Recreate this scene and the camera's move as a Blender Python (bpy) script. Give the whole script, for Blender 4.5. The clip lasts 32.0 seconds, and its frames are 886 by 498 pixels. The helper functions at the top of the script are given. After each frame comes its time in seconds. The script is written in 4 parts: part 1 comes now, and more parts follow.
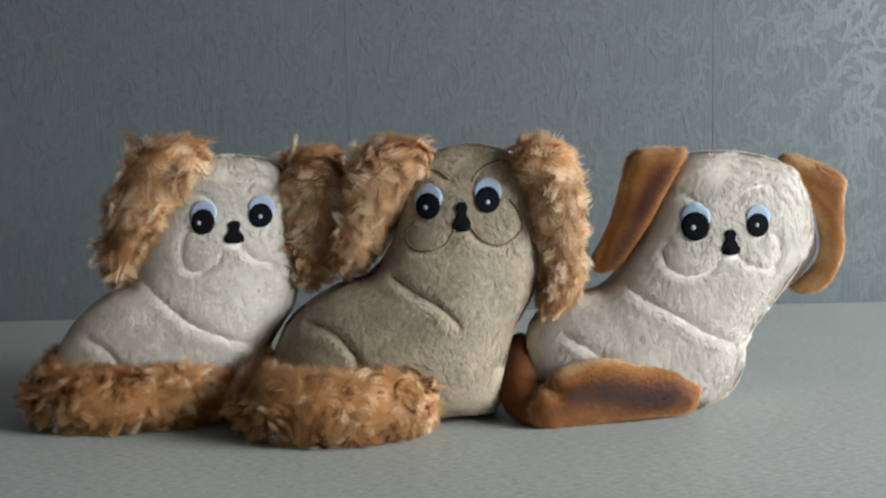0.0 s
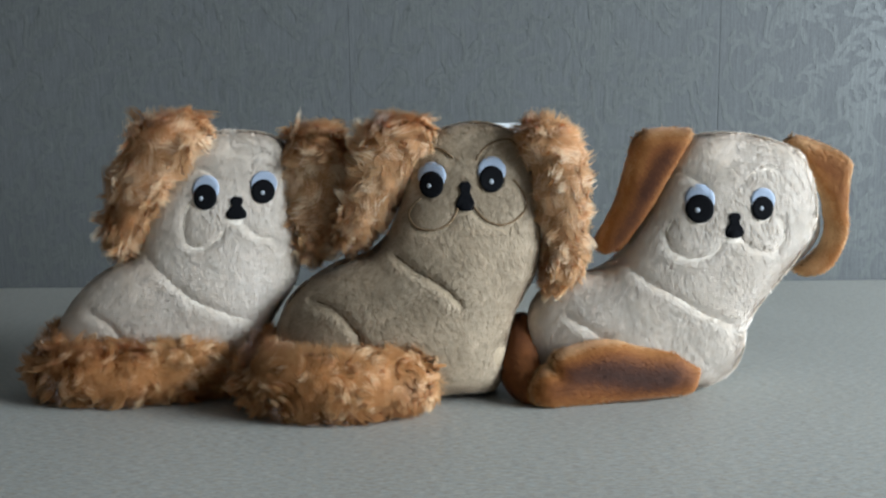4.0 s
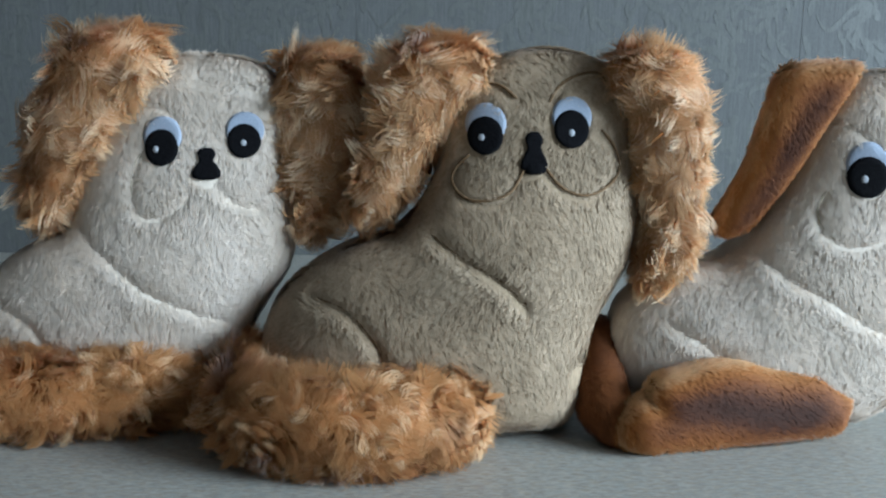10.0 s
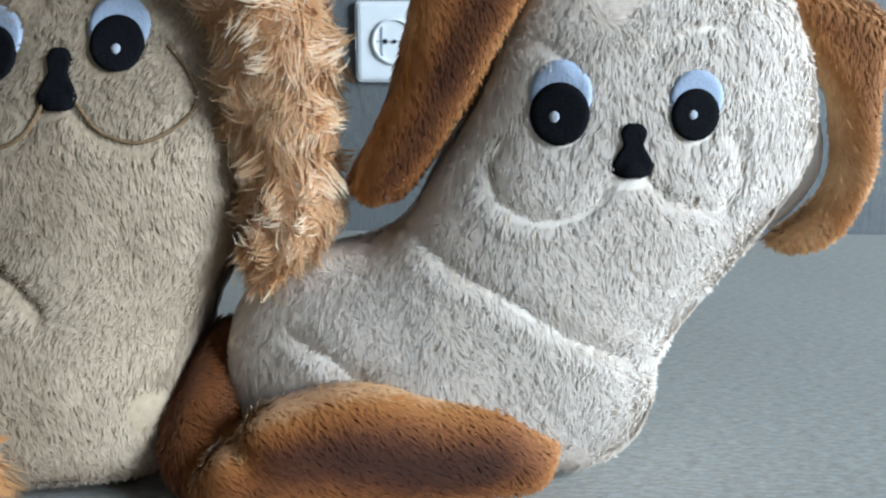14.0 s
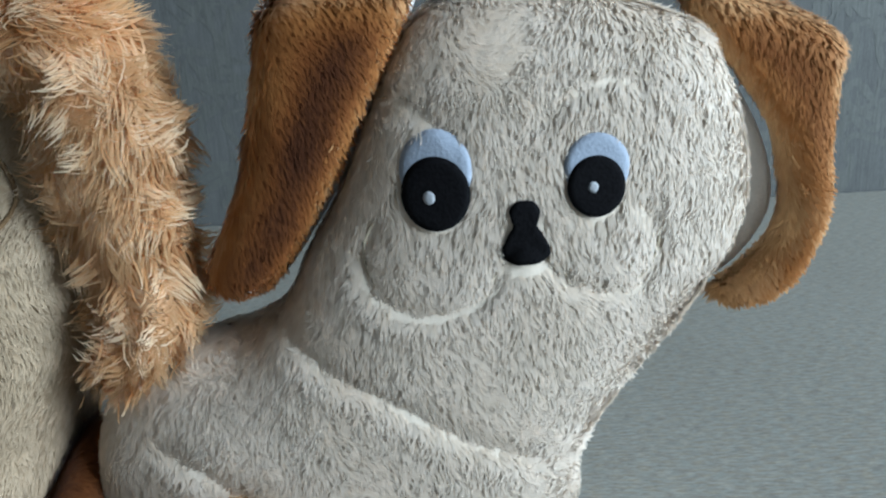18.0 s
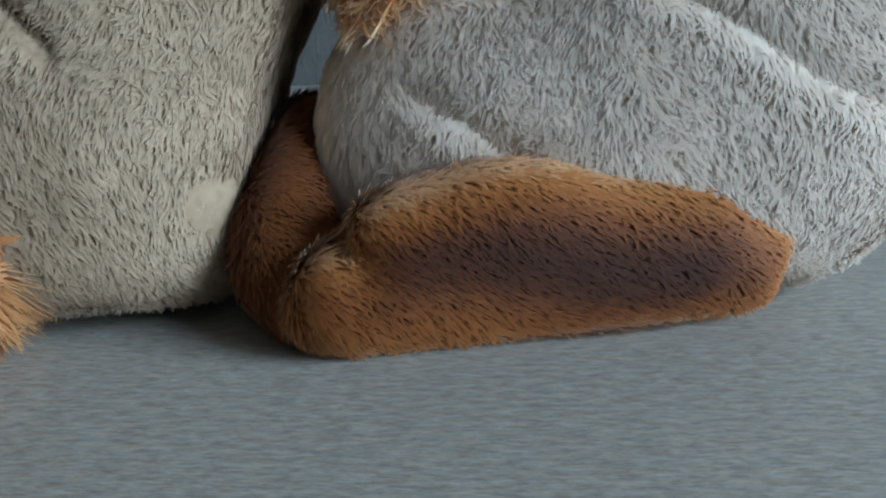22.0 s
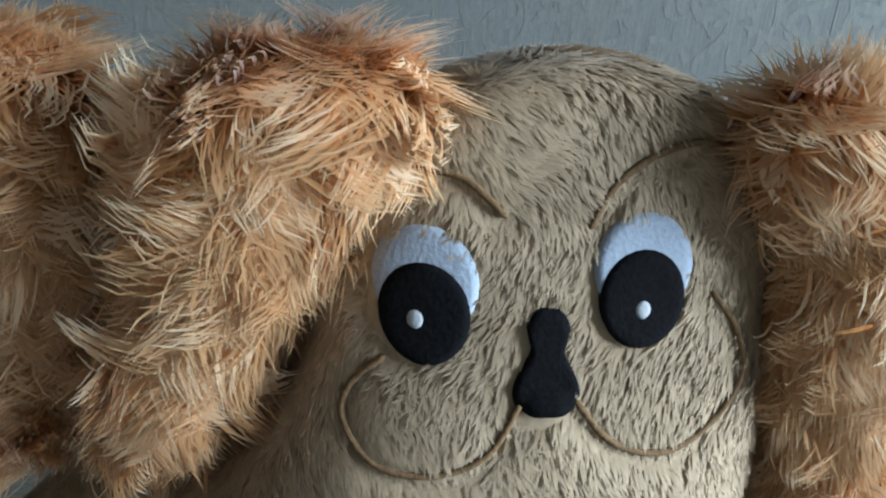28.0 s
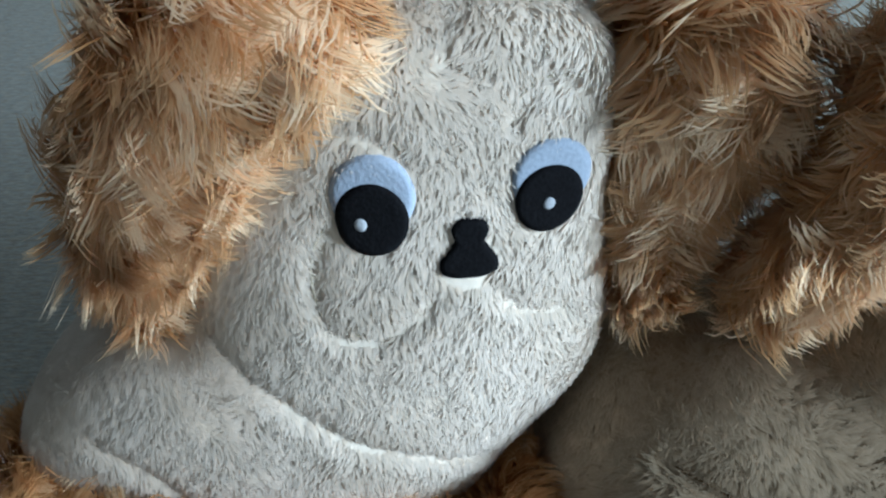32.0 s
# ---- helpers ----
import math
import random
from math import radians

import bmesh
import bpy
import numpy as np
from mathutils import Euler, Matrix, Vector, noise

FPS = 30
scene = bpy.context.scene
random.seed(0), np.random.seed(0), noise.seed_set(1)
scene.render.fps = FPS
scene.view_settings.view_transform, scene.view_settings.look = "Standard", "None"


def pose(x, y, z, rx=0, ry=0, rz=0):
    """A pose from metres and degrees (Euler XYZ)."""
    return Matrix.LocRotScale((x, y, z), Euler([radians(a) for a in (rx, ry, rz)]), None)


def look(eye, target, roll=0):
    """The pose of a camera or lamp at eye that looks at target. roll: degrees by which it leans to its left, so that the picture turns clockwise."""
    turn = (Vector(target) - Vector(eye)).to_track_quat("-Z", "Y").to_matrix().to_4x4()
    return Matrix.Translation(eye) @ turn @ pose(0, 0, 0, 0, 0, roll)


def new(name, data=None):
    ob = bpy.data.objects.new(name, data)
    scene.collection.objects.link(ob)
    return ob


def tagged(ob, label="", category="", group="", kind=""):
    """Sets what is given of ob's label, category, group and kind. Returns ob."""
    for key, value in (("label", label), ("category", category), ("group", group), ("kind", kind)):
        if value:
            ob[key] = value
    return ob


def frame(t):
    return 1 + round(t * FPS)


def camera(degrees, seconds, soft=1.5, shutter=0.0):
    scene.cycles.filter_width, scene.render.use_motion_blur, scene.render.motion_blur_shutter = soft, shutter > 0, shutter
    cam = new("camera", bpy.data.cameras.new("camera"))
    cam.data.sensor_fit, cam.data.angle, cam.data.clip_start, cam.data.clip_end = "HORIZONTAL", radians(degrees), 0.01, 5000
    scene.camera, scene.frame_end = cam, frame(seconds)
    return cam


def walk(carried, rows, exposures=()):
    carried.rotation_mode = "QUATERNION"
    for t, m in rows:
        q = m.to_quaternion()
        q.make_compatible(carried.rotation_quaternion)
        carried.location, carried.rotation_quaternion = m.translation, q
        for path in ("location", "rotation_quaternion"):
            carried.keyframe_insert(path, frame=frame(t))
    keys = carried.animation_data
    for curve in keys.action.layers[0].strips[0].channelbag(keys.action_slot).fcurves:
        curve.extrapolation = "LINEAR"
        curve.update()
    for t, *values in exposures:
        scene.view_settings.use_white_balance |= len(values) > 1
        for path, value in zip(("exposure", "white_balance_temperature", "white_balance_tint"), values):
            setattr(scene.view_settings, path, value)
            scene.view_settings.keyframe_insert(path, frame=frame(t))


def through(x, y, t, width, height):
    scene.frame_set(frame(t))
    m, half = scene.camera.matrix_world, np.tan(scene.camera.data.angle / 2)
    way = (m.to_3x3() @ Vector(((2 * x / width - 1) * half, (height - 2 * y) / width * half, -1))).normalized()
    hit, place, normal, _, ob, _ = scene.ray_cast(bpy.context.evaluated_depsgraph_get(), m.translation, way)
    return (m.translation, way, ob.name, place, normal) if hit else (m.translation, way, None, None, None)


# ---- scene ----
from mathutils.kdtree import KDTree

# camera and its walk: seconds, eye, target, roll
PATH = [
    (0, (-0.0045, -0.7322, 0.1952), (-0.0139, 0.2641, 0.1098), -1.38),
    (0.5, (-0.0011, -0.7314, 0.2140), (-0.0225, 0.2616, 0.0983), -1.47),
    (1, (0.0016, -0.7308, 0.2171), (-0.0138, 0.2619, 0.0977), -1.22),
    (1.5, (0.0002, -0.7327, 0.2103), (-0.0140, 0.2601, 0.0917), -1.30),
    (2, (-0.0057, -0.7334, 0.2074), (-0.0261, 0.2600, 0.0945), -1.41),
    (2.5, (-0.0010, -0.7335, 0.2055), (-0.0192, 0.2599, 0.0926), -1.39),
    (3, (-0.0039, -0.7332, 0.1954), (-0.0104, 0.2613, 0.0914), -1.14),
    (3.5, (-0.0055, -0.7309, 0.2064), (-0.0142, 0.2608, 0.0781), -0.56),
    (5.5, (-0.0091, -0.7282, 0.2043), (-0.0266, 0.2639, 0.0798), -1.10),
    (6, (-0.0028, -0.7303, 0.1923), (-0.0079, 0.2629, 0.0761), -1.21),
    (6.5, (-0.0148, -0.7223, 0.1992), (-0.0287, 0.2697, 0.0738), -1.21),
    (7, (-0.0145, -0.7047, 0.1985), (-0.0291, 0.2857, 0.0609), -0.94),
    (7.5, (-0.0124, -0.6693, 0.1929), (-0.0145, 0.3166, 0.0258), 0.08),
    (8, (-0.0339, -0.6309, 0.1887), (-0.0294, 0.3515, 0.0022), 1.01),
    (8.5, (-0.0328, -0.6069, 0.1922), (-0.0279, 0.3736, -0.0041), 1.12),
    (9, (-0.0422, -0.5785, 0.1953), (-0.0435, 0.4003, -0.0095), 0.05),
    (9.5, (-0.0402, -0.5576, 0.1920), (-0.0355, 0.4224, -0.0067), 0.11),
    (10, (-0.0452, -0.5358, 0.1951), (-0.0447, 0.4472, 0.0116), 0.46),
    (10.5, (-0.0421, -0.5169, 0.1910), (-0.0409, 0.4664, 0.0089), 0.06),
    (11, (-0.0206, -0.5070, 0.1929), (-0.0141, 0.4725, -0.0081), 0.09),
    (11.5, (0.0025, -0.4968, 0.2045), (0.0070, 0.4811, -0.0044), 0.44),
    (12, (0.0431, -0.4753, 0.2057), (0.0429, 0.5033, 0.0000), 0.47),
    (12.5, (0.0778, -0.4514, 0.1976), (0.0769, 0.5273, -0.0079), 0.68),
    (13, (0.1043, -0.4235, 0.1795), (0.1084, 0.5523, -0.0393), 1.46),
    (13.5, (0.1266, -0.4017, 0.1734), (0.1125, 0.5784, -0.0249), 0.88),
    (14, (0.1550, -0.3871, 0.1694), (0.1310, 0.5888, -0.0475), 0.16),
    (14.4, (0.1598, -0.3822, 0.1833), (0.1379, 0.5905, -0.0479), -0.07),
    (15, (0.1687, -0.3669, 0.2039), (0.1405, 0.5951, -0.0675), -1.07),
    (15.5, (0.1798, -0.3437, 0.2063), (0.1726, 0.6138, -0.0822), -1.21),
    (17.5, (0.1928, -0.3293, 0.2382), (0.1572, 0.6255, -0.0568), -0.38),
    (18, (0.2038, -0.3281, 0.2119), (0.1547, 0.6246, -0.0879), -3.78),
    (18.5, (0.2048, -0.3159, 0.1858), (0.1448, 0.6217, -0.1567), -3.83),
    (19, (0.1889, -0.3220, 0.1572), (0.1120, 0.6204, -0.1683), -4.15),
    (19.5, (0.1726, -0.3117, 0.1502), (0.1298, 0.6071, -0.2421), -2.84),
    (20, (0.1561, -0.3106, 0.1393), (0.1113, 0.6186, -0.2275), -2.49),
    (20.5, (0.1483, -0.3093, 0.1266), (0.1110, 0.6339, -0.2036), -1.29),
    (21, (0.1330, -0.3046, 0.1121), (0.0991, 0.6416, -0.2098), -1.14),
    (21.5, (0.1234, -0.3037, 0.0966), (0.0841, 0.6464, -0.2129), -1.35),
    (22, (0.1067, -0.3072, 0.0975), (0.0603, 0.6385, -0.2243), -1.65),
    (22.5, (0.0492, -0.3125, 0.0973), (0.0627, 0.6454, -0.1896), -0.28),
    (23, (0.0120, -0.3086, 0.0841), (-0.0298, 0.6643, -0.1435), -2.14),
    (23.5, (-0.0141, -0.3129, 0.0884), (-0.0856, 0.6588, -0.1368), -1.24),
    (24, (-0.0348, -0.3226, 0.1009), (-0.1323, 0.6478, -0.1204), -1.58),
    (24.5, (-0.0350, -0.3297, 0.1162), (-0.1340, 0.6412, -0.1018), -1.38),
    (25, (-0.0197, -0.3439, 0.1344), (-0.0450, 0.6256, -0.1097), -0.05),
    (25.5, (-0.0244, -0.3580, 0.1445), (-0.0053, 0.6296, -0.0112), 1.11),
    (27.5, (-0.0152, -0.2629, 0.2130), (0.0187, 0.6741, -0.1347), 0.81),
    (28, (-0.0361, -0.2273, 0.2679), (0.0667, 0.6561, -0.1893), 2.77),
    (28.5, (-0.0473, -0.2227, 0.2805), (0.0899, 0.6319, -0.2202), 4.83),
    (29, (-0.0454, -0.2215, 0.2929), (0.0641, 0.5951, -0.2738), 4.09),
    (29.5, (-0.0573, -0.2218, 0.3098), (0.0025, 0.5689, -0.2994), 1.77),
    (30, (-0.0998, -0.2201, 0.3197), (-0.0782, 0.5484, -0.3198), -0.36),
    (30.5, (-0.1561, -0.2202, 0.3185), (-0.0696, 0.5238, -0.3440), 3.68),
    (31, (-0.1980, -0.2155, 0.3139), (-0.0388, 0.5219, -0.3424), 5.23),
    (31.5, (-0.2061, -0.2178, 0.3121), (-0.0752, 0.5264, -0.3429), 3.32),
    (32, (-0.1931, -0.2243, 0.3075), (-0.1755, 0.5017, -0.3800), 0.41),
]
cam = camera(57.00, 32.0, soft=2.3)
walk(cam, [(t, look(eye, target, roll)) for t, eye, target, roll in PATH], exposures=[(0, 0.05, 6050, 7), (3, 0.05, 5850, 7), (6, 0.0, 5950, 8), (10, 0.0, 5450, 4), (13, 0.08, 5500, 7), (16, -0.15, 5300, 5), (18, -0.38, 5600, 3), (20, -0.63, 5250, 3), (22, -0.63, 5300, 4), (24, -0.38, 5850, 4), (28, 0.38, 5580, 3), (32, 0.31, 5280, 1)])

# ---- world, sun, window light ----
WALL_Y = 0.467


def make_world():
    world = bpy.data.worlds.new("sky")
    scene.world = world
    world.use_nodes = True
    nt = world.node_tree
    sky = nt.nodes.new("ShaderNodeTexSky")
    sky.sky_type, sky.sun_disc = "NISHITA", False
    sky.sun_elevation, sky.sun_rotation = radians(35), radians(80)
    nt.links.new(sky.outputs[0], nt.nodes["Background"].inputs[0])
    nt.nodes["Background"].inputs[1].default_value = 0.1


make_world()


def window_light(name, place, target, width, height, watts, colour):
    data = bpy.data.lights.new(name, "AREA")
    data.shape, data.size, data.size_y, data.energy, data.color = "RECTANGLE", width, height, watts, colour
    ob = new(name, data)
    ob.matrix_world = look(place, target)
    return ob


window_light("window_daylight", (2.34, -0.90, 0.78), (0.0, -0.10, 0.10), 1.3, 1.3, 168.0, (0.88, 0.95, 1.0))

# ---- materials ----


def material(name):
    m = bpy.data.materials.new(name)
    m.use_nodes = True
    nt = m.node_tree
    return m, nt, nt.nodes["Principled BSDF"]


def node(nt, kind, **values):
    n = nt.nodes.new(kind)
    for key, value in values.items():
        n.inputs[key.replace("_", " ")].default_value = value
    return n


def ramp(nt, fac, stops):
    n = nt.nodes.new("ShaderNodeValToRGB")
    el = n.color_ramp.elements
    while len(el) < len(stops):
        el.new(0.5)
    for e, (p, c) in zip(el, stops):
        e.position, e.color = p, (*c, 1)
    nt.links.new(fac, n.inputs[0])
    return n.outputs[0]


def coords(nt, scale):
    tc = nt.nodes.new("ShaderNodeTexCoord")
    mp = nt.nodes.new("ShaderNodeMapping")
    mp.inputs["Scale"].default_value = scale
    nt.links.new(tc.outputs["Object"], mp.inputs[0])
    return mp.outputs[0]


def mix(nt, fac, a, b, mode="MIX"):
    n = nt.nodes.new("ShaderNodeMix")
    n.data_type, n.blend_type = "RGBA", mode
    for sock, value in ((n.inputs[0], fac), (n.inputs[6], a), (n.inputs[7], b)):
        if hasattr(value, "is_linked"):
            nt.links.new(value, sock)
        else:
            sock.default_value = value if isinstance(value, float) else (*value, 1)
    return n.outputs[2]


def bump(nt, bs, height, strength, distance):
    b = nt.nodes.new("ShaderNodeBump")
    b.inputs["Strength"].default_value, b.inputs["Distance"].default_value = strength, distance
    nt.links.new(height, b.inputs["Height"])
    nt.links.new(b.outputs[0], bs.inputs["Normal"])


def fur_material(name, root, body, tip, spread=0.25, patch=60.0, patch_dark=0.85, rough=0.7, sheen=0.2, through=0.55, pale=None, nap_sheen=None):
    """Pile: colour runs from root to tip, each hair has its own shade, with soft patches over the hide."""
    m, nt, bs = material(name)
    uv = nt.nodes.new("ShaderNodeUVMap")
    uv.uv_map = "hair"
    sep = nt.nodes.new("ShaderNodeSeparateXYZ")
    nt.links.new(uv.outputs[0], sep.inputs[0])
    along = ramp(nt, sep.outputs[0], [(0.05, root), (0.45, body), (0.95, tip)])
    lo = 1 - spread
    own = ramp(nt, sep.outputs[1], [(0.0, (lo, lo * 0.98, lo * 0.95)), (0.5, (0.93, 0.93, 0.93)), (1.0, (1.06, 1.06, 1.07))])
    if pale:
        fair = ramp(nt, sep.outputs[1], [(0.60, (0, 0, 0)), (0.85, (1, 1, 1))])
        along = mix(nt, fair, along, ramp(nt, sep.outputs[0], [(0.05, root), (0.35, pale[0]), (0.8, pale[1])]))
    # the nap's sheen, given as colours instead of each hair's own shade
    if nap_sheen:
        own = ramp(nt, sep.outputs[1], nap_sheen)
    ns = node(nt, "ShaderNodeTexNoise", Scale=patch, Detail=3.0)
    nt.links.new(coords(nt, (1, 1, 1)), ns.inputs["Vector"])
    d = patch_dark
    c2 = ramp(nt, ns.outputs[0], [(0.35, (d, d * 0.98, d * 0.95)), (0.65, (1.0, 1.0, 1.0))])
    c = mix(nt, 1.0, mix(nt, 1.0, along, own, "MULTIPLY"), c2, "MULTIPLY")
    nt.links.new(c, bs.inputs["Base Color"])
    bs.inputs["Roughness"].default_value = rough
    bs.inputs["Sheen Weight"].default_value = sheen
    bs.inputs["Sheen Roughness"].default_value = 0.4
    bs.inputs["Specular IOR Level"].default_value = 0.3
    tr = nt.nodes.new("ShaderNodeBsdfTranslucent")
    nt.links.new(c, tr.inputs[0])
    mx = nt.nodes.new("ShaderNodeMixShader")
    mx.inputs[0].default_value = through
    nt.links.new(bs.outputs[0], mx.inputs[1])
    nt.links.new(tr.outputs[0], mx.inputs[2])
    nt.links.new(mx.outputs[0], nt.nodes["Material Output"].inputs[0])
    return m


def cloth_material(name, colour, var=0.12, scale=900.0, rough=0.9, spec=0.2):
    m, nt, bs = material(name)
    ns = node(nt, "ShaderNodeTexNoise", Scale=scale, Detail=2.0)
    nt.links.new(coords(nt, (1, 1, 1)), ns.inputs["Vector"])
    lo = tuple(c * (1 - var) for c in colour)
    hi = tuple(min(1.0, c * (1 + var)) for c in colour)
    nt.links.new(ramp(nt, ns.outputs[0], [(0.3, lo), (0.7, hi)]), bs.inputs["Base Color"])
    bs.inputs["Roughness"].default_value = rough
    bs.inputs["Specular IOR Level"].default_value = spec
    bump(nt, bs, ns.outputs[0], 0.4, 0.0006)
    return m


def table_material():
    m, nt, bs = material("grey_linen_laminate")
    long_grain = node(nt, "ShaderNodeTexNoise", Scale=1.0, Detail=4.0, Roughness=0.65)
    nt.links.new(coords(nt, (130, 620, 130)), long_grain.inputs["Vector"])
    fine = node(nt, "ShaderNodeTexNoise", Scale=1.0, Detail=3.0, Roughness=0.7)
    nt.links.new(coords(nt, (300, 1500, 300)), fine.inputs["Vector"])
    stain = node(nt, "ShaderNodeTexNoise", Scale=6.0, Detail=3.0)
    nt.links.new(coords(nt, (1, 1, 1)), stain.inputs["Vector"])
    c = ramp(nt, long_grain.outputs[0], [(0.36, (0.22, 0.205, 0.172)), (0.5, (0.37, 0.355, 0.312)), (0.64, (0.54, 0.53, 0.48))])
    c = mix(nt, 0.5, c, ramp(nt, fine.outputs[0], [(0.38, (0.24, 0.23, 0.205)), (0.62, (0.50, 0.49, 0.45))]))
    fleck = node(nt, "ShaderNodeTexNoise", Scale=1.0, Detail=2.0)
    nt.links.new(coords(nt, (160, 520, 160)), fleck.inputs["Vector"])
    c = mix(nt, 1.0, c, ramp(nt, fleck.outputs[0], [(0.36, (0.93, 0.98, 1.0)), (0.5, (0.97, 0.97, 0.96)), (0.64, (1.0, 0.95, 0.86))]), "MULTIPLY")
    c = mix(nt, 1.0, c, ramp(nt, stain.outputs[0], [(0.3, (0.92, 0.91, 0.9)), (0.7, (1, 1, 1))]), "MULTIPLY")
    nt.links.new(c, bs.inputs["Base Color"])
    bs.inputs["Roughness"].default_value = 0.5
    bump(nt, bs, long_grain.outputs[0], 0.1, 0.0004)
    return m


def math_node(nt, op, a, c=0.0):
    n = nt.nodes.new("ShaderNodeMath")
    n.operation = op
    for sock, value in ((n.inputs[0], a), (n.inputs[1], c)):
        if hasattr(value, "is_linked"):
            nt.links.new(value, sock)
        else:
            sock.default_value = value
    return n.outputs[0]


def wallpaper_material(name, low, high, rough, metal):
    """Silver-grey paper or print with fine upright streaks."""
    m, nt, bs = material(name)
    streak = node(nt, "ShaderNodeTexNoise", Scale=1.0, Detail=4.0, Roughness=0.7)
    nt.links.new(coords(nt, (420, 420, 22)), streak.inputs["Vector"])
    weave = node(nt, "ShaderNodeTexNoise", Scale=1.0, Detail=2.0)
    nt.links.new(coords(nt, (900, 900, 260)), weave.inputs["Vector"])
    c = ramp(nt, streak.outputs[0], [(0.3, low), (0.7, high)])
    c = mix(nt, 1.0, c, ramp(nt, weave.outputs[0], [(0.35, (0.86, 0.86, 0.87)), (0.65, (1, 1, 1))]), "MULTIPLY")
    nt.links.new(c, bs.inputs["Base Color"])
    bs.inputs["Roughness"].default_value, bs.inputs["Metallic"].default_value = rough, metal
    bs.inputs["Specular IOR Level"].default_value = 0.25
    bump(nt, bs, streak.outputs[0], 0.2, 0.0006)
    return m


TABLE = table_material()
PAPER = wallpaper_material("silver_wallpaper", (0.100, 0.102, 0.098), (0.148, 0.151, 0.146), 0.7, 0.0)
PRINT = wallpaper_material("silver_print", (0.109, 0.112, 0.104), (0.162, 0.166, 0.155), 0.46, 0.05)
PLASTER = cloth_material("plaster", (0.16, 0.155, 0.148), 0.05, 40.0)
FLOORING = cloth_material("brown_floor", (0.30, 0.25, 0.2), 0.2, 30.0, 0.5)
PLASTIC = cloth_material("white_plastic", (0.72, 0.72, 0.7), 0.03, 60.0, 0.35)
DARK = cloth_material("dark_hole", (0.02, 0.02, 0.02), 0.05, 60.0, 0.5)
BLACK_FELT = cloth_material("black_felt", (0.006, 0.006, 0.007), 0.3, spec=0.06)
WHITE_FELT = cloth_material("white_felt", (0.33, 0.375, 0.455), 0.06)
GREY_FELT = cloth_material("pale_grey_felt", (0.36, 0.375, 0.40), 0.06)
BROWN_THREAD = cloth_material("brown_thread", (0.16, 0.10, 0.05), 0.3)
PALE_THREAD = cloth_material("pale_thread", (0.44, 0.37, 0.27), 0.2)
WHITE_LINING = cloth_material("white_lining", (0.78, 0.77, 0.76), 0.04)
CREAM_HIDE = cloth_material("cream_hide", (0.79, 0.69, 0.57), 0.06, 300.0)
TAN_HIDE = cloth_material("tan_hide", (0.36, 0.275, 0.18), 0.12, 300.0)
GINGER_HIDE = cloth_material("ginger_hide", (0.42, 0.16, 0.045), 0.2, 200.0)
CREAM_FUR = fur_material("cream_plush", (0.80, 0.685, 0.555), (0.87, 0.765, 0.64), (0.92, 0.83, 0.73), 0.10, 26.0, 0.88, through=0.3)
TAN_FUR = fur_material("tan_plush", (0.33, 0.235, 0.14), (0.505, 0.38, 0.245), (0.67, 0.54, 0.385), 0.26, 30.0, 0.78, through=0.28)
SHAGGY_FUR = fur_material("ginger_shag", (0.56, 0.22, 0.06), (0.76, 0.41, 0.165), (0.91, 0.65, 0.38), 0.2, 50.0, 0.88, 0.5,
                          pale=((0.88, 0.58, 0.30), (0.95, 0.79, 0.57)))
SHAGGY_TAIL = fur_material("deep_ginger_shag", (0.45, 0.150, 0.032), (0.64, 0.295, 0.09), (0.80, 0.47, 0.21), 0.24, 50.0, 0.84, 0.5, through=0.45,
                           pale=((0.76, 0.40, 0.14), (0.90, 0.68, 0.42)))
VELOUR_HIDE = cloth_material("ginger_backing", (0.22, 0.078, 0.02), 0.2, 60.0)
# colours for the velour's painted sheen, dark brown to pale
GINGER_FUR = fur_material("ginger_velour", (0.7, 0.7, 0.7), (0.9, 0.9, 0.9), (1.0, 1.0, 1.0), 0.06, 60.0, 0.88, through=0.2,
                          nap_sheen=[(0.0, (0.032, 0.010, 0.004)), (0.25, (0.10, 0.030, 0.008)), (0.5, (0.27, 0.092, 0.020)), (0.75, (0.46, 0.195, 0.052)), (1.0, (0.80, 0.53, 0.27))])

# ---- mesh helpers ----


def mesh_of(name, verts, faces, mat, smooth=True):
    """Mesh from arrays of vertices and of equal-sided faces."""
    verts, faces = np.asarray(verts, np.float32), np.asarray(faces, np.int32)
    me = bpy.data.meshes.new(name)
    me.vertices.add(len(verts))
    me.vertices.foreach_set("co", verts.ravel())
    me.loops.add(faces.size)
    me.loops.foreach_set("vertex_index", faces.ravel())
    me.polygons.add(len(faces))
    me.polygons.foreach_set("loop_start", np.arange(len(faces), dtype=np.int32) * faces.shape[1])
    me.polygons.foreach_set("use_smooth", np.full(len(faces), smooth))
    me.update(calc_edges=True)
    me.materials.append(mat)
    return me


def child(name, me, parent, label="", kind=""):
    ob = new(name, me)
    ob.parent = parent
    return tagged(ob, label, "", "", kind)


def part(name, bm, mat, parent=None, label="", kind=""):
    me = bpy.data.meshes.new(name)
    bm.to_mesh(me)
    bm.free()
    me.materials.append(mat)
    ob = new(name, me)
    if parent:
        ob.parent = parent
    return tagged(ob, label, "", "", kind)


